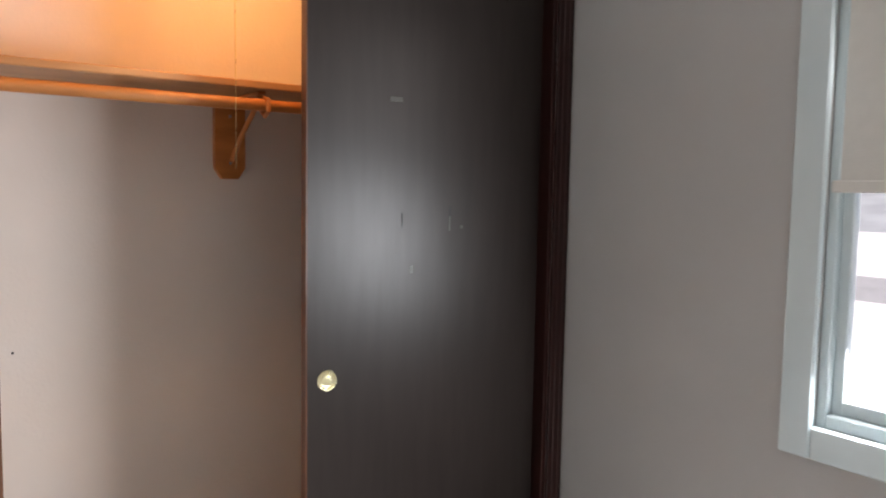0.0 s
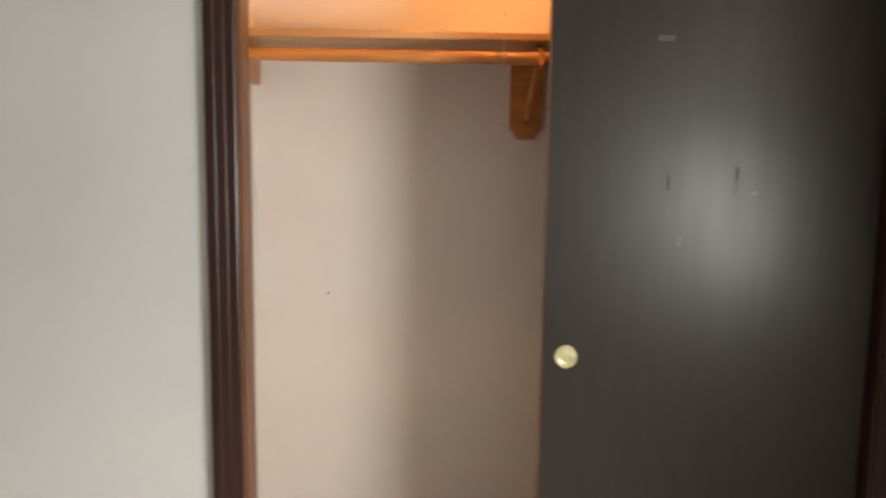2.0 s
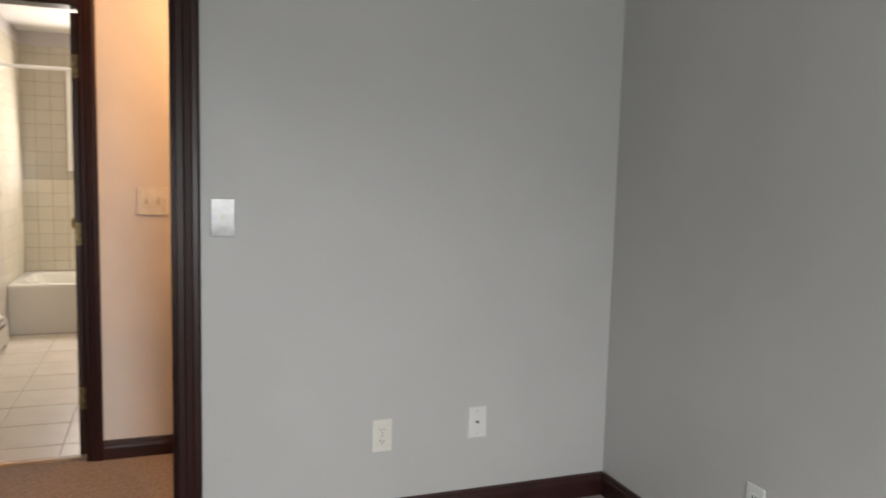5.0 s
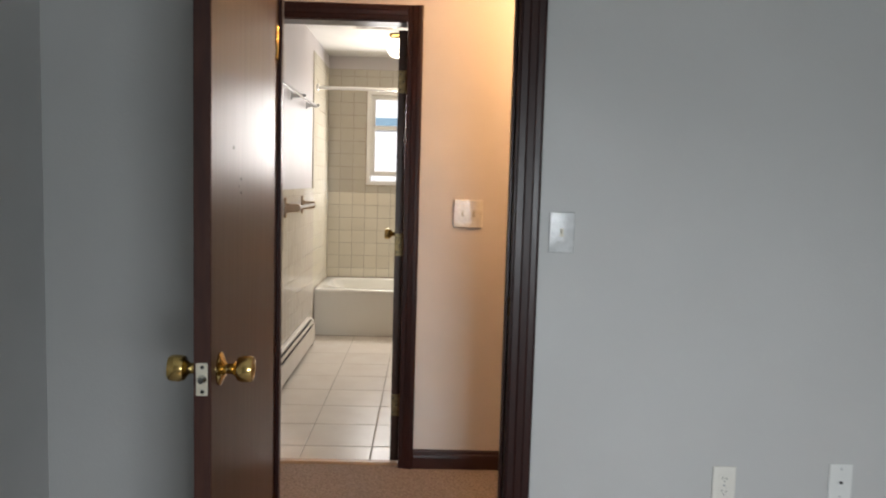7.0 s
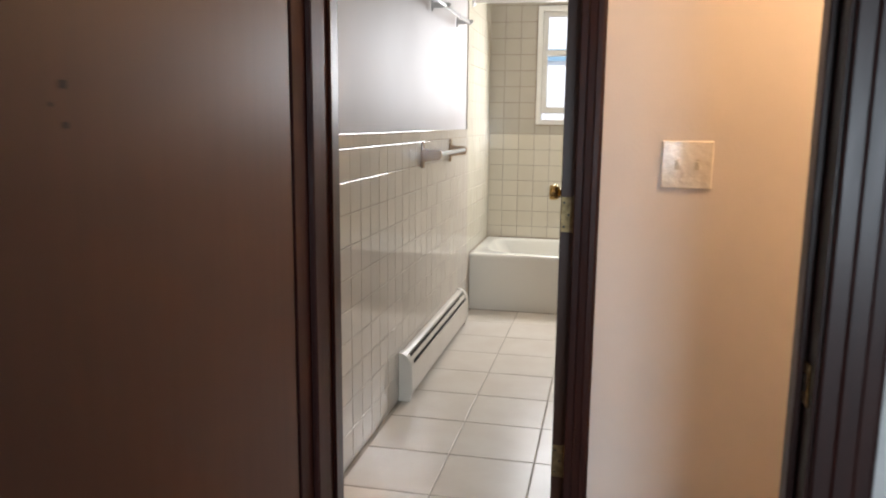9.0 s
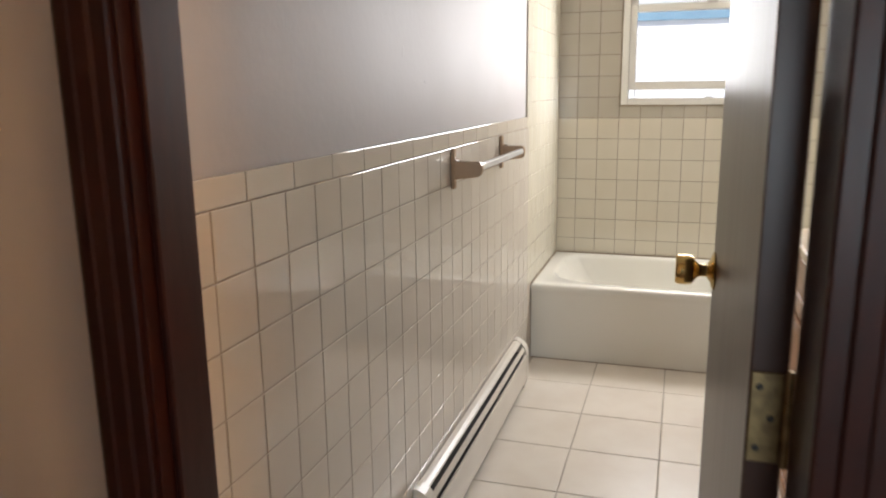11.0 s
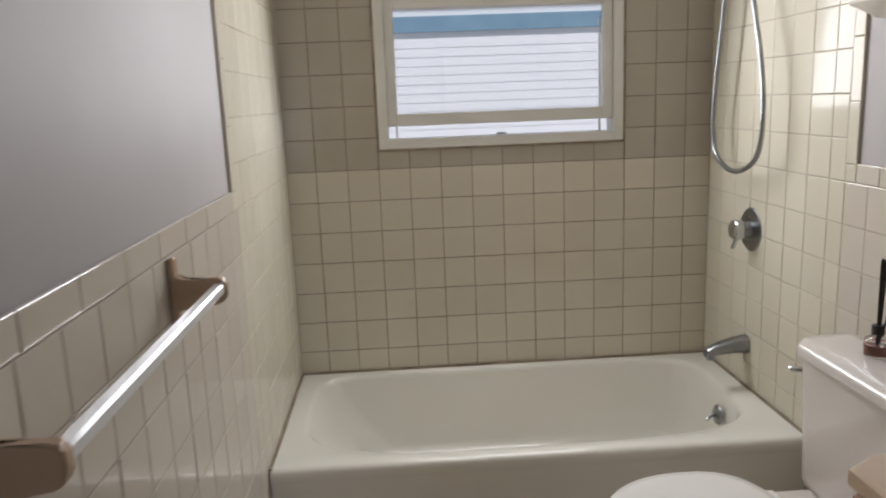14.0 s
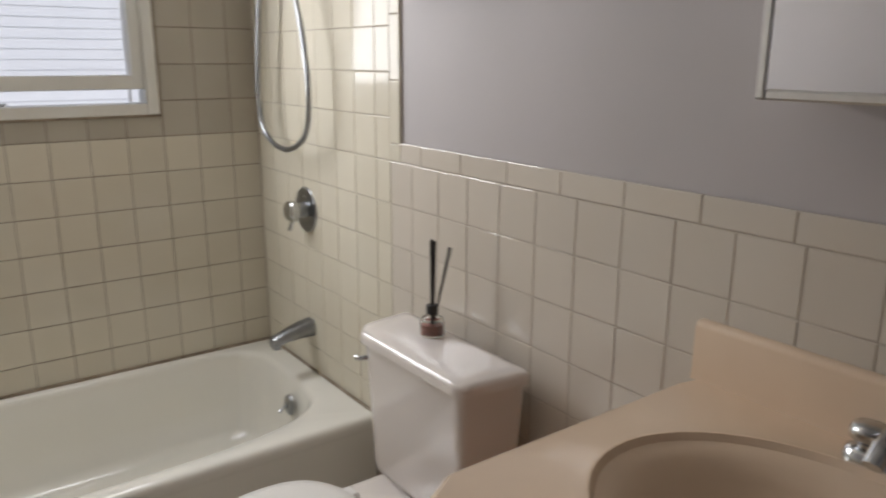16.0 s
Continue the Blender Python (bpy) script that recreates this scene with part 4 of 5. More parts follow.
for x, s in ((0.0, 1), (BATH_E, -1)):
    part("flange", add_lathe(bm_new(), [(0, 0), (0.030, 0), (0.028, 0.010), (0.016, 0.018), (0, 0.018)], 20, Matrix.Translation((x, -0.75, 1.925)) @ Matrix.Rotation(radians(90 * s), 4, "Y")), M_WHITE_PLASTIC, curtain, "", 40)

# ---- bathroom window ----
bw = thing("window_bath", "white double-hung window, lower sash slightly raised", "window", (0.76, 0.0, WZ0), kind="structure")
for lo, hi in (((WX0 - 0.016, -0.007, WZ0 - 0.016), (WX0 + 0.020, 0.085, WZ1 + 0.016)), ((WX1 - 0.020, -0.007, WZ0 - 0.016), (WX1 + 0.016, 0.085, WZ1 + 0.016)),
               ((WX0 + 0.020, -0.007, WZ1 - 0.020), (WX1 - 0.020, 0.085, WZ1 + 0.016)), ((WX0 + 0.020, -0.007, WZ0 - 0.016), (WX1 - 0.020, 0.085, WZ0 + 0.018))):
    part("window_frame", boxes((lo, hi), bevel=0.003), M_VINYL, bw)
structure("window_caulk", boxes(((WX0 - 0.021, -0.0045, WZ0 - 0.022), (WX1 + 0.021, 0.004, WZ0 - 0.016)), ((WX0 - 0.021, -0.0045, WZ0 - 0.016), (WX0 - 0.016, 0.004, WZ1 + 0.02)), ((WX1 + 0.016, -0.0045, WZ0 - 0.016), (WX1 + 0.021, 0.004, WZ1 + 0.02))), M_CAULK, "stained caulk line round the window", "caulk")
gx0, gx1 = WX0 + 0.020, WX1 - 0.020
for z0, z1, yy in ((WZ0 + 0.062, 1.70, 0.022), (1.665, WZ1 - 0.020, 0.052)):
    r, q = 0.034, 0.042
    s = part("sash", boxes(((gx0, yy - 0.014, z0), (gx0 + r, yy + 0.014, z1)), ((gx1 - r, yy - 0.014, z0), (gx1, yy + 0.014, z1)), ((gx0 + r, yy - 0.014, z0), (gx1 - r, yy + 0.014, z0 + q)), ((gx0 + r, yy - 0.014, z1 - r), (gx1 - r, yy + 0.014, z1)), bevel=0.0025), M_VINYL, bw)
    pane = part("pane", boxes(((gx0 + r - 0.003, yy - 0.002, z0 + q - 0.003), (gx1 - r + 0.003, yy + 0.002, z1 - r + 0.003))), M_GLASS, s, "clear window pane")
    pane.visible_shadow = False
part("screen_frame", boxes(((gx0 + 0.026, 0.072, WZ0 + 0.018), (gx0 + 0.032, 0.078, 1.62)), ((gx1 - 0.032, 0.072, WZ0 + 0.018), (gx1 - 0.026, 0.078, 1.62))), M_VINYL, bw, "thin white insect screen frame")
part("sash_lift", boxes(((0.755, 0.060, WZ0 + 0.018), (0.795, 0.072, WZ0 + 0.026)), bevel=0.002), M_WHITE_PLASTIC, bw)
part("sash_lock", boxes(((0.74, -0.002, 1.697), (0.79, 0.012, 1.710)), bevel=0.003), M_VINYL, bw)

# ---- baseboard heater ----
heater = thing("baseboard_heater", "ivory enamelled baseboard heater with dark louvre slot", "heater", (0.03, -1.73, 0))
HY0, HY1 = -2.43, -1.10
part("back_panel", boxes(((0.002, HY0 + 0.02, 0.02), (0.006, HY1 - 0.02, 0.205))), M_HEATER, heater)
part("top_cover", add_extrude(bm_new(), [(0.004, 0.217), (0.020, 0.215), (0.032, 0.208), (0.034, 0.203), (0.031, 0.203), (0.019, 0.211), (0.004, 0.213)], "y", HY0 + 0.03, HY1 - 0.03), M_HEATER, heater)
part("front_panel", add_extrude(bm_new(), [(0.056, 0.158), (0.060, 0.150), (0.062, 0.050), (0.058, 0.035), (0.055, 0.036), (0.058, 0.052), (0.056, 0.148), (0.052, 0.156)], "y", HY0 + 0.03, HY1 - 0.03), M_HEATER, heater)
part("damper", add_extrude(bm_new(), [(0.041, 0.190), (0.050, 0.174), (0.052, 0.175), (0.043, 0.192)], "y", HY0 + 0.03, HY1 - 0.03), M_HEATER, heater, "ivory louvre blade")
part("fin_core", boxes(((0.010, HY0 + 0.03, 0.05), (0.044, HY1 - 0.03, 0.165))), M_HEATER_DARK, heater, "dark heating fins")
prof = [(0.002, 0.004), (0.050, 0.004), (0.052, 0.020), (0.063, 0.045), (0.060, 0.165), (0.052, 0.188), (0.036, 0.208), (0.016, 0.219), (0.002, 0.220)]
part("end_cap", add_extrude(bm_new(), prof, "y", HY0, HY0 + 0.045), M_HEATER, heater)
part("end_cap", add_extrude(bm_new(), prof, "y", HY1 - 0.045, HY1), M_HEATER, heater)

# ---- towel bars ----
def bar_post(parent, y, z, mat, k=1.0):
    """A ceramic bar post: a back plate and a thick arm with clipped corners."""
    p = part("post", boxes(((0.001, y - 0.010 * k, z - 0.060 * k), (0.013, y + 0.010 * k, z + 0.060 * k)), bevel=0.003), mat, parent)
    arm = [(0.010, z - 0.032), (0.055, z - 0.026), (0.086, z - 0.022), (0.095, z - 0.012), (0.097, z + 0.006), (0.094, z + 0.018), (0.086, z + 0.024), (0.030, z + 0.020), (0.010, z + 0.032)]
    arm = [(a, z + (b - z) * k) for a, b in arm]
    bma = add_extrude(bm_new(), arm, "y", y - 0.010 * k, y + 0.010 * k)
    bmesh.ops.bevel(bma, geom=list(bma.edges), offset=0.003, segments=2, affect="EDGES")
    part("arm", bma, mat, p, "", 50)


low = thing("towel_bar", "beige ceramic towel bar posts with white rod on tiles", "towel bar", (0.05, -1.72, 0.99))
for y in (-2.035, -1.41):
    bar_post(low, y, 1.050, M_CERAMIC)
part("bar", boxes(((0.073, -2.030, 1.044), (0.093, -1.415, 1.064)), bevel=0.004), M_BAR, low, "glossy white square rod")
high = thing("towel_bar", "white metal towel bar high on the painted wall", "towel bar", (0.05, -1.85, 1.73), )
for y in (-2.74, -1.86, -1.26):
    bar_post(high, y, 1.740, M_WHITE_PLASTIC, 0.45)
part("bar", boxes(((0.060, -2.735, 1.731), (0.078, -1.20, 1.747)), bevel=0.004), M_BAR, high, "glossy white square rod")

# ---- toilet ----
TY, TK = -1.180, -1.238
toilet = thing("toilet", "blush white two-piece toilet with closed lid", "toilet", (1.15, TY, 0))
rings = [oval(x, TY, rx, ry, z, 40, q) for x, rx, ry, z, q in ((1.105, 0.178, 0.108, 0.0, 2.6), (1.105, 0.175, 0.105, 0.018, 2.6), (1.108, 0.158, 0.094, 0.05, 2.5), (1.11, 0.152, 0.090, 0.12, 2.4), (1.108, 0.154, 0.092, 0.19, 2.3), (1.098, 0.168, 0.106, 0.225, 2.2),
                                                              (1.075, 0.194, 0.136, 0.262, 2.1), (1.053, 0.214, 0.161, 0.30, 2.1), (1.043, 0.224, 0.174, 0.335, 2.1), (1.04, 0.226, 0.177, 0.358, 2.1), (1.04, 0.224, 0.175, 0.372, 2.1), (1.04, 0.20, 0.15, 0.375, 2.1))]
part("bowl", add_loft(bm_new(), rings), M_TANK, toilet, "", 60)
part("bowl_shelf", add_loft(bm_new(), [rounded(1.20, TY - 0.11, 1.50, TY + 0.11, 0.03, 0.22), rounded(1.18, TY - 0.13, 1.51, TY + 0.13, 0.035, 0.31), rounded(1.18, TY - 0.135, 1.51, TY + 0.135, 0.035, 0.368), rounded(1.19, TY - 0.125, 1.50, TY + 0.125, 0.03, 0.374)]), M_TANK, toilet, "", 50)
def lid_ring(grow, z):
    out = []
    for k in range(44):
        a = 2 * math.pi * k / 44
        c, s = math.cos(a), math.sin(a)
        x = 1.052 + (0.225 + grow) * c if c < 0 else 1.052 + (0.175 + grow) * math.copysign(abs(c) ** 0.7, c)
        out.append((x, TY + (0.182 + grow) * math.copysign(abs(s) ** 0.95, s), z))
    return out


seat = part("seat", add_loft(bm_new(), [lid_ring(-0.01, 0.376), lid_ring(-0.001, 0.379), lid_ring(0.0, 0.387), lid_ring(-0.004, 0.393)]), M_SEAT, toilet, "white plastic seat", 50)
part("lid", add_loft(bm_new(), [lid_ring(-0.008, 0.395), lid_ring(0.001, 0.397), lid_ring(0.003, 0.404), lid_ring(-0.003, 0.411), lid_ring(-0.03, 0.415), lid_ring(-0.10, 0.418)]), M_SEAT, toilet, "white plastic lid, closed", 50)
for y in (TY - 0.075, TY + 0.075):
    h = part("seat_hinge", boxes(((1.205, y - 0.022, 0.376), (1.250, y + 0.022, 0.398)), bevel=0.005), M_SEAT, seat)
def tank_ring(grow, z, soft=0.016):
    """The tank's outline, wider at the wall than in front, with softened corners."""
    poly = [(1.478 + grow * 0.4, -0.972 + grow), (1.350, -0.990 + grow), (1.312 - grow, -1.036 + grow * 0.5), (1.312 - grow, -1.388 - grow * 0.5), (1.326 - grow, -1.412 - grow), (1.478 + grow * 0.4, -1.430 - grow)]
    out = []
    for a, b, c in zip(poly[-1:] + poly[:-1], poly, poly[1:] + poly[:1]):
        a, b, c = Vector(a), Vector(b), Vector(c)
        p, q = b + (a - b).normalized() * min(soft, (a - b).length * 0.45), b + (c - b).normalized() * min(soft, (c - b).length * 0.45)
        for k in range(5):
            t = k / 4
            w = p * (1 - t) ** 2 + b * 2 * t * (1 - t) + q * t * t
            out.append((w.x, w.y, z))
    return out


part("tank", add_loft(bm_new(), [tank_ring(-0.040, 0.372), tank_ring(-0.030, 0.392), tank_ring(-0.022, 0.52), tank_ring(-0.010, 0.684)]), M_TANK, toilet, "", 40)
part("tank_lid", add_loft(bm_new(), [tank_ring(-0.006, 0.6855), tank_ring(0.0, 0.688), tank_ring(0.001, 0.704), tank_ring(-0.003, 0.711), tank_ring(-0.010, 0.7145), tank_ring(-0.05, 0.717)]), M_TANK, toilet, "", 40)
lever = part("flush_lever", add_tube(bm_new(), [(1.335, -1.040, 0.652), (1.316, -1.036, 0.652), (1.309, -1.029, 0.651), (1.308, -1.020, 0.651)], 0.0055, 10), M_CHROME, toilet, "chrome flush lever", 40)
for o in toilet.children_recursive:
    if o.data:
        o.data.transform(Matrix.Diagonal((1, 1, 1.065 if o.name.startswith(("tank", "flush")) else 1.045, 1)))
diff = thing("reed_diffuser", "small glass reed diffuser with black reeds on toilet tank", "diffuser", (1.43, TK + 0.075, 0.7637))
DX, DY, DZ = 1.430, TK + 0.085, 0.7638
part("bottle", add_lathe(bm_new(), [(0, DZ), (0.026, DZ), (0.028, DZ + 0.003), (0.028, DZ + 0.030), (0.024, DZ + 0.040), (0.012, DZ + 0.046), (0.011, DZ + 0.052), (0.009, DZ + 0.052), (0.010, DZ + 0.044), (0.022, DZ + 0.038), (0.0255, DZ + 0.03), (0.0255, DZ + 0.004), (0, DZ + 0.004)], 28, Matrix.Translation((DX, DY, 0))), M_GLASS_BOTTLE, diff, "", 40)
part("oil", add_lathe(bm_new(), [(0, DZ + 0.0045), (0.0252, DZ + 0.0045), (0.0252, DZ + 0.026), (0, DZ + 0.026)], 28, Matrix.Translation((DX, DY, 0))), M_OIL, diff, "red-brown scented oil", 40)
part("collar", add_lathe(bm_new(), [(0.0, DZ + 0.050), (0.0135, DZ + 0.050), (0.0135, DZ + 0.068), (0.012, DZ + 0.070), (0, DZ + 0.070)], 24, Matrix.Translation((DX, DY, 0))), M_REED, diff, "black collar", 40)
for dx, dy, h in ((0.003, -0.003, 0.215), (0.001, 0.003, 0.218), (-0.003, -0.001, 0.216), (0.004, 0.001, 0.214), (-0.001, -0.003, 0.217)):
    part("reed", add_tube(bm_new(), [(DX + dx * 0.5, DY + dy * 0.5, DZ + 0.012), (DX + dx * 1.6, DY + dy * 1.6, DZ + h)], 0.0024, 6), M_REED, diff, "", 40)
for dx, dy, h in ((0.01, -0.048, 0.210), (0.02, -0.042, 0.205)):
    part("reed", add_tube(bm_new(), [(DX, DY, DZ + 0.012), (DX + dx, DY + dy, DZ + h)], 0.0018, 6), M_REED, diff, "", 40)

# ---- vanity ----
VX0, VY1, VY0, VZ = 0.964, -1.772, -2.53, 0.867
van = thing("vanity_cabinet", "honey oak vanity cabinet with framed doors", "vanity", (1.25, -2.14, 0))
part("body", boxes(((VX0 + 0.03, VY0 + 0.012, 0.09), (BATH_E - 0.002, VY1 - 0.012, VZ - 0.16)), ((VX0 + 0.03, VY0 + 0.012, VZ - 0.16), (VX0 + 0.046, VY1 - 0.012, VZ - 0.03)), ((VX0 + 0.046, VY1 - 0.028, VZ - 0.16), (BATH_E - 0.002, VY1 - 0.012, VZ - 0.03)), ((VX0 + 0.046, VY0 + 0.012, VZ - 0.16), (BATH_E - 0.002, VY0 + 0.028, VZ - 0.03)), ((VX0 + 0.09, VY0 + 0.03, 0.0), (BATH_E - 0.002, VY1 - 0.03, 0.09)), bevel=0.002), M_OAK, van)
def framed(parent, name, y0, y1, z0, z1):
    x = VX0 + 0.030
    d = part(name, boxes(((x - 0.018, y0, z0), (x, y0 + 0.045, z1)), ((x - 0.018, y1 - 0.045, z0), (x, y1, z1)), ((x - 0.018, y0 + 0.045, z0), (x, y1 - 0.045, z0 + 0.045)), ((x - 0.018, y0 + 0.045, z1 - 0.045), (x, y1 - 0.045, z1)), bevel=0.003), M_OAK, parent)
    part("panel", boxes(((x - 0.010, y0 + 0.043, z0 + 0.043), (x - 0.002, y1 - 0.043, z1 - 0.043)), bevel=0.002), M_OAK, d)
    return d


for y0, y1, hy in ((VY1 - 0.38, VY1 - 0.02, VY1 - 0.33), (VY0 + 0.02, VY0 + 0.36, VY0 + 0.31)):
    framed(van, "drawer_front", y0, y1, VZ - 0.20, VZ - 0.045)
    d = framed(van, "cabinet_door", y0, y1, 0.12, VZ - 0.22)
    part("door_pull", add_tube(bm_new(), [(VX0 + 0.012, hy, 0.40), (VX0 - 0.010, hy, 0.405), (VX0 - 0.016, hy, 0.44), (VX0 - 0.010, hy, 0.475), (VX0 + 0.012, hy, 0.48)], 0.005, 8), M_STEEL_DULL, d, "dull metal bow pull", 40)
top = thing("sink_countertop", "beige cultured marble vanity top with moulded basin", "vanity top", (1.25, -2.14, VZ - 0.03))
BX, BYc = 1.240, -2.115
N = 48
def ring_rect(x0, x1, y0, y1, z):
    out = []
    for k in range(N):
        a = 2 * math.pi * (k + 0.5) / N
        c, s = math.cos(a), math.sin(a)
        t = min((x1 - BX) / c if c > 0 else (x0 - BX) / c if c < 0 else 9, (y1 - BYc) / s if s > 0 else (y0 - BYc) / s if s < 0 else 9)
        out.append((BX + c * t, BYc + s * t, z))
    return out


def ring_oval(rx, ry, z, dx=0.0):
    return [(BX + dx + rx * math.cos(2 * math.pi * (k + 0.5) / N), BYc + ry * math.sin(2 * math.pi * (k + 0.5) / N), z) for k in range(N)]


bmv = add_loft(bm_new(), [ring_rect(VX0 + 0.003, BATH_E - 0.001, VY0, VY1 - 0.003, VZ - 0.030), ring_rect(VX0, BATH_E - 0.001, VY0, VY1, VZ - 0.026), ring_rect(VX0, BATH_E - 0.001, VY0, VY1, VZ - 0.006), ring_rect(VX0 + 0.006, BATH_E - 0.001, VY0, VY1 - 0.006, VZ),
                          ring_oval(0.212, 0.272, VZ), ring_oval(0.206, 0.266, VZ + 0.003), ring_oval(0.200, 0.260, VZ + 0.003), ring_oval(0.193, 0.253, VZ - 0.006), ring_oval(0.182, 0.240, VZ - 0.008), ring_oval(0.168, 0.222, VZ - 0.016), ring_oval(0.150, 0.20, VZ - 0.035), ring_oval(0.12, 0.16, VZ - 0.085), ring_oval(0.07, 0.09, VZ - 0.115), ring_oval(0.02, 0.02, VZ - 0.122)], cap_first=False)
part("slab", bmv, M_VANITY_TOP, top, "", 35)
part("backsplash", add_extrude(bm_new(), [(BATH_E - 0.001, VZ - 0.002), (BATH_E - 0.024, VZ - 0.002), (BATH_E - 0.022, VZ + 0.010), (BATH_E - 0.021, VZ + 0.086), (BATH_E - 0.018, VZ + 0.093), (BATH_E - 0.012, VZ + 0.096), (BATH_E - 0.001, VZ + 0.096)], "y", VY0, VY1), M_VANITY_TOP, top, "", 50)
part("sink_drain", add_lathe(bm_new(), [(0, 0.004), (0.018, 0.003), (0.022, 0), (0, 0)], 20, Matrix.Translation((BX, BYc, VZ - 0.122))), M_CHROME, top, "chrome drain", 40)
tap = thing("faucet", "chrome two-handle basin faucet on vanity top", "faucet", (1.42, -2.12, VZ))
part("base", add_loft(bm_new(), [rounded(1.445, BYc - 0.08, 1.492, BYc + 0.08, 0.022, VZ), rounded(1.447, BYc - 0.078, 1.490, BYc + 0.078, 0.021, VZ + 0.012), rounded(1.455, BYc - 0.07, 1.482, BYc + 0.07, 0.013, VZ + 0.018)]), M_CHROME, tap, "", 50)
part("spout", add_tube(bm_new(), [(1.468, BYc, VZ + 0.01), (1.468, BYc, VZ + 0.055), (1.455, BYc, VZ + 0.075), (1.42, BYc, VZ + 0.080), (1.37, BYc, VZ + 0.066), (1.355, BYc, VZ + 0.052)], 0.012, 14), M_CHROME, tap, "", 50)
for y in (BYc - 0.052, BYc + 0.052):
    part("handle", add_lathe(bm_new(), [(0, VZ + 0.012), (0.014, VZ + 0.012), (0.012, VZ + 0.022), (0.022, VZ + 0.030), (0.024, VZ + 0.040), (0.020, VZ + 0.048), (0.008, VZ + 0.051), (0, VZ + 0.051)], 20, Matrix.Translation((1.468, y, 0))), M_CHROME, tap, "chrome knob handle", 50)

# ---- mirror cabinet and ceramic shelf ----
MX, MY1, MY0, MZ0, MZ1 = 1.415, -1.885, -2.47, 1.315, 1.96
cab = thing("mirror_cabinet", "metal framed mirror cabinet on the bathroom wall", "mirror cabinet", (1.47, -2.18, MZ0))
part("body", boxes(((MX + 0.014, MY0 + 0.004, MZ0 + 0.004), (BATH_E + 0.006, MY1 - 0.004, MZ1 - 0.004)), bevel=0.002), M_ALU, cab)
part("mirror", boxes(((MX + 0.003, MY0 + 0.012, MZ0 + 0.012), (MX + 0.008, MY1 - 0.012, MZ1 - 0.012))), M_MIRROR, cab, "clear mirror glass")
for lo, hi in (((MX, MY0, MZ0), (MX + 0.014, MY0 + 0.014, MZ1)), ((MX, MY1 - 0.014, MZ0), (MX + 0.014, MY1, MZ1)), ((MX, MY0 + 0.014, MZ0), (MX + 0.014, MY1 - 0.014, MZ0 + 0.014)), ((MX, MY0 + 0.014, MZ1 - 0.014), (MX + 0.014, MY1 - 0.014, MZ1))):
    part("frame", boxes((lo, hi), bevel=0.003), M_ALU, cab, "dull metal frame strip")
ledge = thing("ceramic_shelf", "cream ceramic shelf on the wall above toilet", "shelf", (1.49, -1.10, 1.47))
bml = add_extrude(bm_new(), [(BATH_E + 0.006, 1.498), (BATH_E - 0.015, 1.500), (BATH_E - 0.060, 1.522), (BATH_E - 0.085, 1.530), (BATH_E - 0.088, 1.542), (BATH_E - 0.060, 1.544), (BATH_E + 0.006, 1.550)], "y", -1.265, -0.945)
bmesh.ops.bevel(bml, geom=list(bml.edges), offset=0.002, segments=1, affect="EDGES")
part("slab", bml, M_HEATER, ledge, "", 40)

# ---- ceiling globe and vent ----
gl = thing("bath_ceiling_lamp", "round white glass globe lamp with brass collar, lit", "ceiling lamp", (0.60, -1.08, CEIL))
part("collar", add_lathe(bm_new(), [(0, CEIL), (0.065, CEIL), (0.062, CEIL - 0.012), (0.045, CEIL - 0.022), (0.043, CEIL - 0.035), (0, CEIL - 0.035)], 24, Matrix.Translation((0.62, -1.02, 0))), M_BRASS, gl, "brass collar", 40)
part("globe", add_lathe(bm_new(), [(0.0, CEIL - 0.03)] + [(0.075 * math.sin(math.pi * k / 12), CEIL - 0.095 + 0.072 * math.cos(math.pi * k / 12)) for k in range(2, 12)] + [(0.0, CEIL - 0.167)], 26, Matrix.Translation((0.62, -1.02, 0))), M_GLOBE, gl, "lit white glass globe", 60)
vent = thing("ceiling_vent", "square beige exhaust fan grille in ceiling", "ceiling vent", (0.47, -1.42, CEIL))
part("frame", boxes(((0.32, -1.57, CEIL - 0.02), (0.62, -1.545, CEIL)), ((0.32, -1.295, CEIL - 0.02), (0.62, -1.27, CEIL)), ((0.32, -1.545, CEIL - 0.02), (0.345, -1.295, CEIL)), ((0.595, -1.545, CEIL - 0.02), (0.62, -1.295, CEIL)), bevel=0.003), M_VENT, vent)
for k in range(10):
    y = -1.53 + k * 0.0245
    part("slat", boxes(((0.345, y, CEIL - 0.017), (0.595, y + 0.012, CEIL - 0.004))), M_VENT, vent)

# paint blisters on the satin wall
for y, z, ry, rz, h in ((-2.408, 1.373, 0.011, 0.022, 0.0010), (-2.245, 1.302, 0.006, 0.007, 0.0013), (-2.327, 1.282, 0.005, 0.004, 0.0008)):
    bump = Matrix.Translation((-0.0075, y, z)) @ Matrix.Rotation(radians(90), 4, "Y") @ Matrix.Diagonal((rz, ry, 1, 1))
    part("paint_blister", add_lathe(bm_new(), [(0, h), (0.5, h * 0.85), (0.8, h * 0.4), (1.0, 0.0), (0, 0)], 16, bump), M_WALL_BATH, W_WEST, "", 60)
part("nail_hole", add_lathe(bm_new(), [(0, 0.0006), (0.003, 0.0006), (0.0035, 0), (0, 0)], 10, Matrix.Translation((3.29, -6.188, 0.84)) @ Matrix.Rotation(radians(-90), 4, "Y")), M_MARK, W_CLOSET, "dark nail hole")

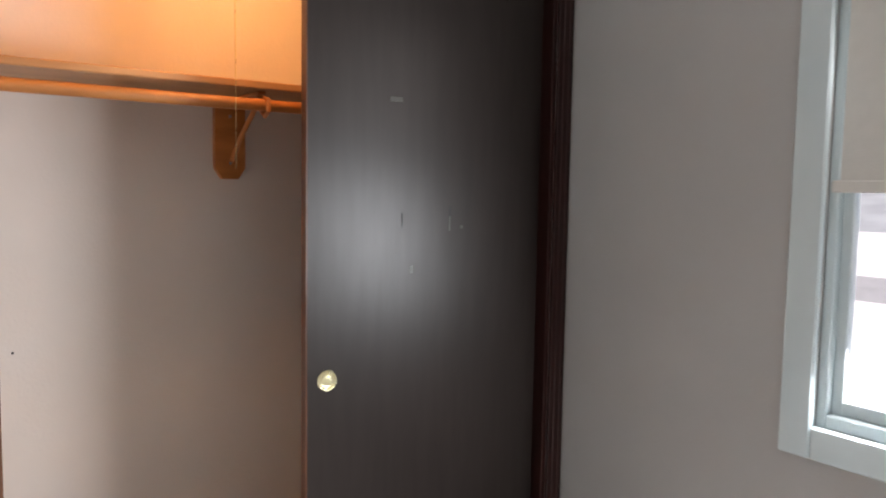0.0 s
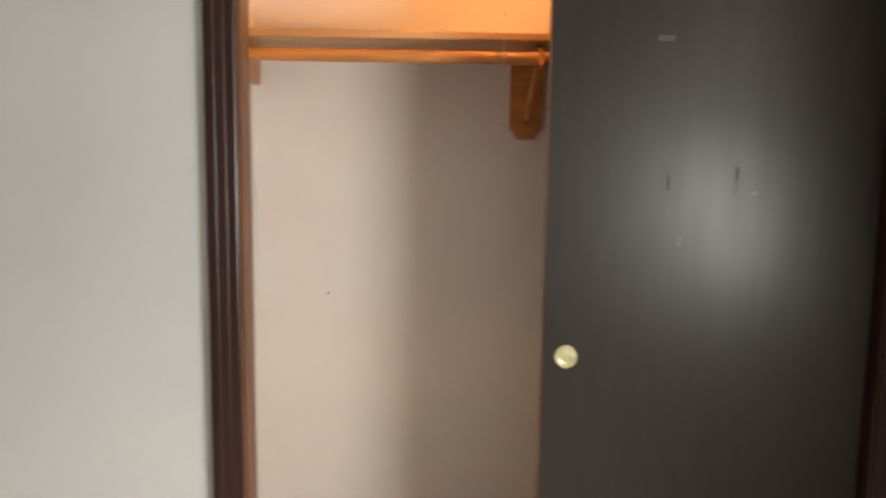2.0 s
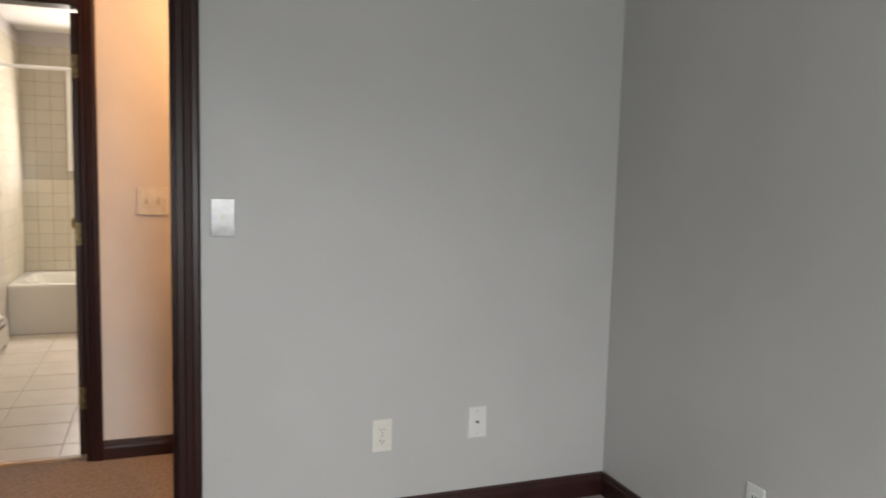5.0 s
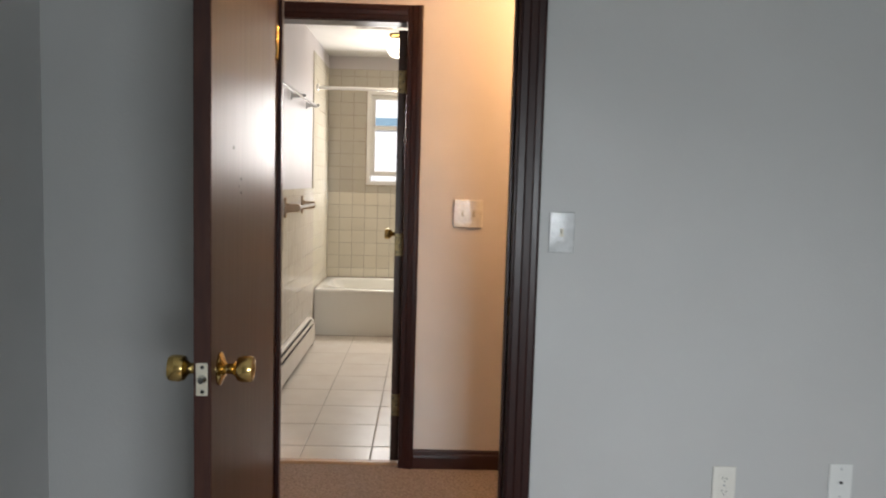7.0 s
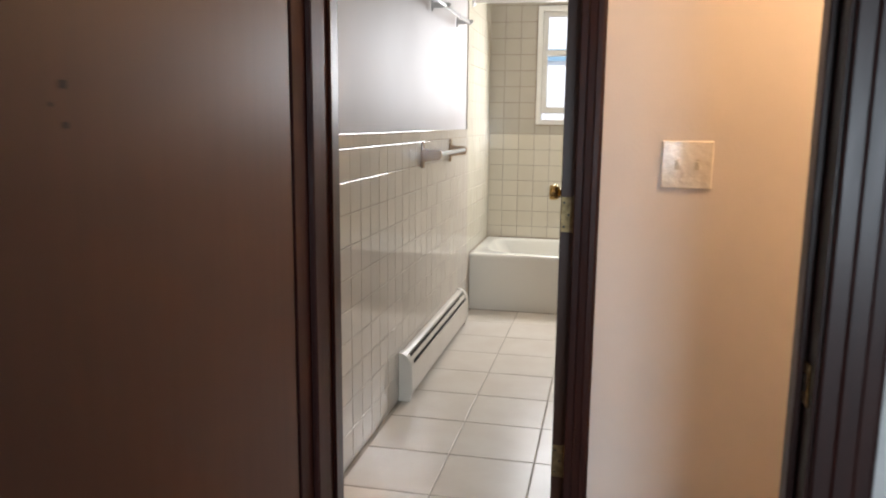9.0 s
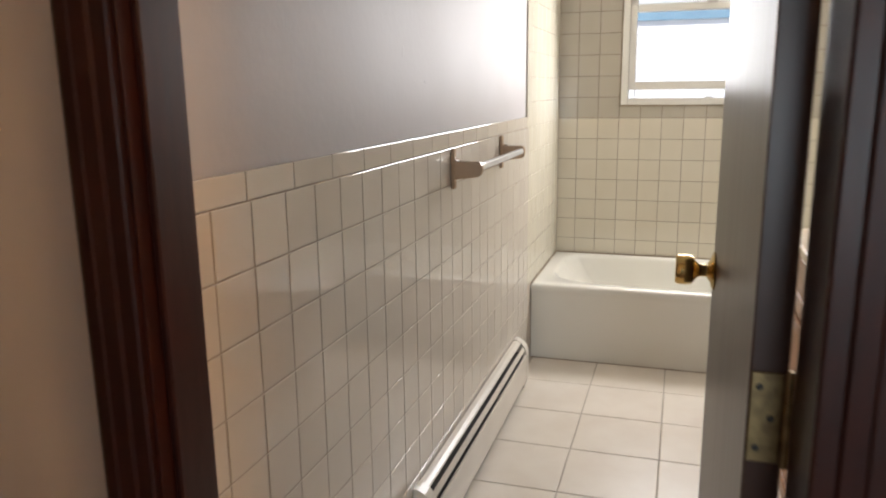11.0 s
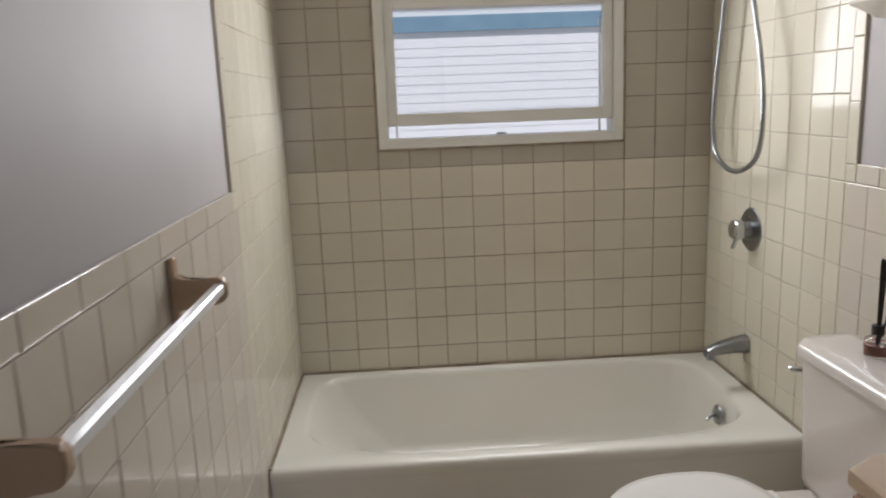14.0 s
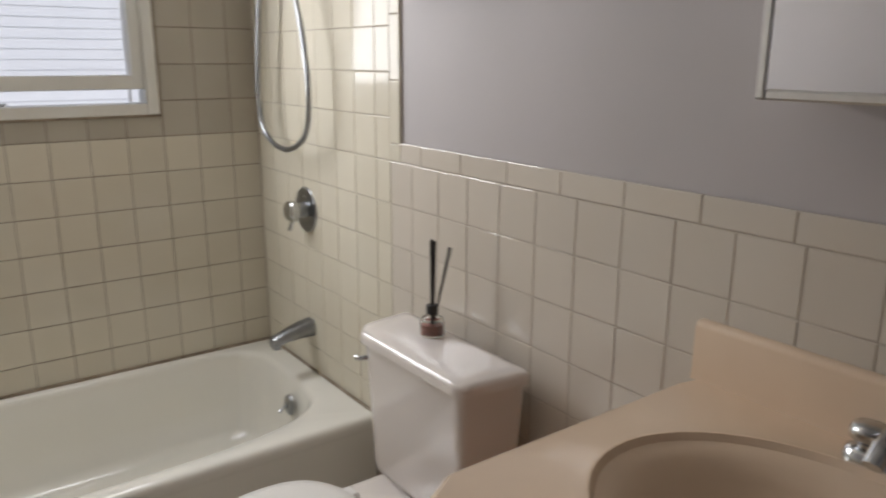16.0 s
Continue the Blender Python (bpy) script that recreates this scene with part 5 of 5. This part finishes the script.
# ---- outside ----
structure("ground", boxes(((-150, -150, -1.2), (150, 150, -0.9))), M_GROUND, "pale winter ground round the house", "ground")
structure("road", boxes(((-150, -27, -0.9), (150, -22, -0.894))), M_ROAD, "pale asphalt road beyond the yard", "road")
structure("hill_backdrop", add_extrude(bm_new(), [(-52, -0.95), (-60, 1.0), (-80, 5.5), (-120, 9.0), (-120, -0.95)], "x", -120, 120), M_HILL, "pale grey far hill across the road", "backdrop")
# Unseen overhang, added to keep direct sun out of the bedroom window.
structure("eave", boxes(((WEST - 1.0, SOUTH - 1.5, CEIL), (3.9, SOUTH - 0.1, CEIL + 0.10))), M_SIDING, "added unseen white sun-blocking slab above the bedroom window", "eave")
house = thing("neighbour_house", "white sided neighbouring house with blue-grey band", "house", (0.5, 6.0, -0.9))
part("wall", boxes(((-7, 5.53, -0.9), (8, 9.5, 5.2))), M_SIDING, house)
part("band_board", boxes(((-7, 5.478, 2.065), (8, 5.53, 2.225))), M_SIDING_TRIM, house, "blue-grey painted band board")
z = -0.85
while z < 5.1:
    if not 1.98 < z < 2.22:
        part("siding_board", add_extrude(bm_new(), [(5.521, z), (5.53, z + 0.002), (5.53, z + 0.095), (5.528, z + 0.095)], "x", -7, 8), M_SIDING, house)
    z += 0.095
part("roof", add_extrude(bm_new(), [(5.1, 5.15), (9.9, 5.15), (7.5, 7.2)], "x", -7.3, 8.3), M_FAR, house)


# ---- tiles, last ----
TILE_MESHES = {}


def tile_mesh(w, h, mat, wall, depth=0.006, ease=0.0016):
    """One glazed tile lying in a wall ('x+', 'x-', 'y-') or on the floor ('z+'), eased at its edges."""
    key = (round(w, 4), round(h, 4), mat.name, wall)
    if key in TILE_MESHES:
        return TILE_MESHES[key]
    def at(u, v, n):
        return {"x+": (n, u, v), "x-": (-n, u, v), "y-": (u, -n, v), "z+": (u, v, n)}[wall]
    rings = []
    for inset, n in ((0.0, 0.0), (0.0, depth - ease), (ease * 0.35, depth - ease * 0.3), (ease * 1.3, depth)):
        rings.append([at(s * (w / 2 - inset), t * (h / 2 - inset), n) for s, t in ((-1, -1), (1, -1), (1, 1), (-1, 1))])
    bm = add_loft(bm_new(), rings, cap_first=False)
    me = finish(bm, "tile", mat)
    TILE_MESHES[key] = me
    return me


def lay(parent, wall, plane, us, vs, mat, joint=0.0022, joint_u=None, skip=None, name="tile", joined=None):
    """Tiles between the joint lines us and vs on a plane; those for which joined is true go into one mesh."""
    rest = bm_new()
    rng = random.Random(len(us) * 31 + len(vs))
    for u0, u1 in zip(us, us[1:]):
        for v0, v1 in zip(vs, vs[1:]):
            for a0, a1, b0, b1 in (skip(u0, u1, v0, v1) if skip else [(u0, u1, v0, v1)]):
                w, h = a1 - a0 - (joint_u or joint), b1 - b0 - joint
                if w < 0.006 or h < 0.006:
                    continue
                cu, cv = (a0 + a1) / 2, (b0 + b1) / 2
                n = plane + rng.uniform(-0.0003, 0.0003) * (1 if wall in ("x+", "z+") else -1)
                where = {"x+": (n, cu, cv), "x-": (n, cu, cv), "y-": (cu, n, cv), "z+": (cu, cv, n)}[wall]
                tilt = Euler([rng.uniform(-0.0035, 0.0035) for _ in range(3)]) if wall != "z+" else Euler((rng.uniform(-0.001, 0.001), rng.uniform(-0.001, 0.001), 0))
                me = tile_mesh(w, h, mat, wall, 0.008 if wall == "z+" else 0.006)
                if joined and joined(cu, cv):
                    tmp = bm_new()
                    tmp.from_mesh(me)
                    bmesh.ops.transform(tmp, matrix=Matrix.LocRotScale(where, tilt, None), verts=tmp.verts)
                    extra = bpy.data.meshes.new("extra")
                    tmp.to_mesh(extra)
                    tmp.free()
                    rest.from_mesh(extra)
                    bpy.data.meshes.remove(extra)
                    continue
                ob = new(name, me)
                ob.parent = parent
                ob.matrix_basis = Matrix.LocRotScale(where, tilt, None)
    if len(rest.verts):
        ob = new("tile_field", finish(rest, "tile_field", mat))
        ob.parent = parent
        tagged(ob, "", "", "", "stuff")
    else:
        rest.free()


def lines(lo, hi, step, anchor):
    """Joint lines from lo to hi on a lattice through anchor."""
    k0 = math.ceil((lo - anchor) / step - 1e-6)
    out = [lo] + [anchor + k * step for k in range(k0, k0 + 200) if lo + 0.004 < anchor + k * step < hi - 0.004] + [hi]
    return out


def grout(parent, lo, hi, mat=M_GROUT):
    part("grout", boxes((lo, hi)), mat, parent)


TOP = 2.18
E = 0.006
# window wall
grout(W_NORTH, (0.0, 0.0003, RIM), (WX0 - 0.02, 0.0072, TOP), M_GROUT)
grout(W_NORTH, (WX1 + 0.02, 0.0003, RIM), (BATH_E, 0.0072, TOP), M_GROUT)
grout(W_NORTH, (WX0 - 0.02, 0.0003, RIM), (WX1 + 0.02, 0.0072, WZ0 - 0.02), M_GROUT)
grout(W_NORTH, (WX0 - 0.02, 0.0003, WZ1 + 0.02), (WX1 + 0.02, 0.0072, TOP), M_GROUT)


def round_window(u0, u1, v0, v1):
    a0, a1, b0, b1 = WX0 - 0.0215, WX1 + 0.0215, WZ0 - 0.022, WZ1 + 0.0205
    if u1 <= a0 or u0 >= a1 or v1 <= b0 or v0 >= b1:
        return [(u0, u1, v0, v1)]
    out = []
    if u0 < a0 < u1:
        out.append((u0, a0, v0, v1))
    if u0 < a1 < u1:
        out.append((a1, u1, v0, v1))
    c0, c1 = max(u0, a0), min(u1, a1)
    if v0 < b0 < v1:
        out.append((c0, c1, v0, b0))
    if v0 < b1 < v1:
        out.append((c0, c1, b1, v1))
    return out


STEP_N = 0.1108
rows_low = lines(RIM + 0.003, ROW + 0.009, STEP_N, ROW + 0.009)
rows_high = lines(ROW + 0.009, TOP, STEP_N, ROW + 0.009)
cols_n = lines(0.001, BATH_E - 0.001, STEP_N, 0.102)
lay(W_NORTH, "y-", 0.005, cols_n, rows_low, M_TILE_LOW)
lay(W_NORTH, "y-", 0.005, cols_n, rows_high, M_TILE_HIGH, skip=round_window, joined=lambda u, v: v > 1.98)
# west wall: wainscot, cap, tub side
rows_side = lines(0.004, ROW, TILE, ROW)
rows_tub = lines(RIM + 0.003, TOP, TILE, ROW)
for wall, root, plane, cap_anchor, col_anchor in (("x+", W_WEST, -0.006, -2.681, -2.693), ("x-", W_EAST, BATH_E + 0.006, -1.285, -1.264)):
    s = 1 if wall == "x+" else -1
    lo, hi = sorted((plane - s * 0.0012, plane + s * 0.0035))
    a, b = sorted((plane + s * 0.0047, plane - s * 0.0012))
    grout(root, (a, BATH_S, 0.0), (b, SIDE, CAP - 0.006), M_GROUT_MID if s > 0 else M_GROUT_PALE)
    grout(root, (lo, SIDE, 0.0), (hi, 0.0, TOP), M_GROUT_PALE)
    far = (lambda u, v: v < 0.16 or u < -3.2) if s > 0 else (lambda u, v: u < -2.0 or v < 0.35)
    lay(root, wall, plane, lines(BATH_S, SIDE + 0.046, 0.110, col_anchor), rows_side, M_TILE, joined=far)
    lay(root, wall, plane + s * 0.0012, lines(BATH_S, SIDE, 0.155, cap_anchor), [ROW, CAP], M_TILE, name="cap_tile", joined=(None if s > 0 else (lambda u, v: u < -2.0)))
    lay(root, wall, plane, lines(SIDE + 0.046, -0.001, TILE, -0.001), rows_tub, M_TILE_ALCOVE, joined=lambda u, v: v > 1.62 or (v < 0.6))
    lay(root, wall, plane + s * 0.0012, [SIDE, SIDE + 0.046], lines(ROW, TOP, 0.155, ROW + 0.045), M_TILE_ALCOVE, name="edge_tile")
# grouted inside corners
for x in (0.0, BATH_E):
    grout(W_NORTH, (x - 0.003, -0.0032, RIM + 0.005), (x + 0.003, 0.0, TOP), M_GROUT_PALE)
# floor
lay(F_BATH, "z+", -0.0065, lines(0.003, BATH_E, 0.3105, 0.322), lines(-3.432, TUB_Y + 0.01, 0.3105, -2.268), M_FLOOR_TILE, joint=0.005, name="floor_tile")
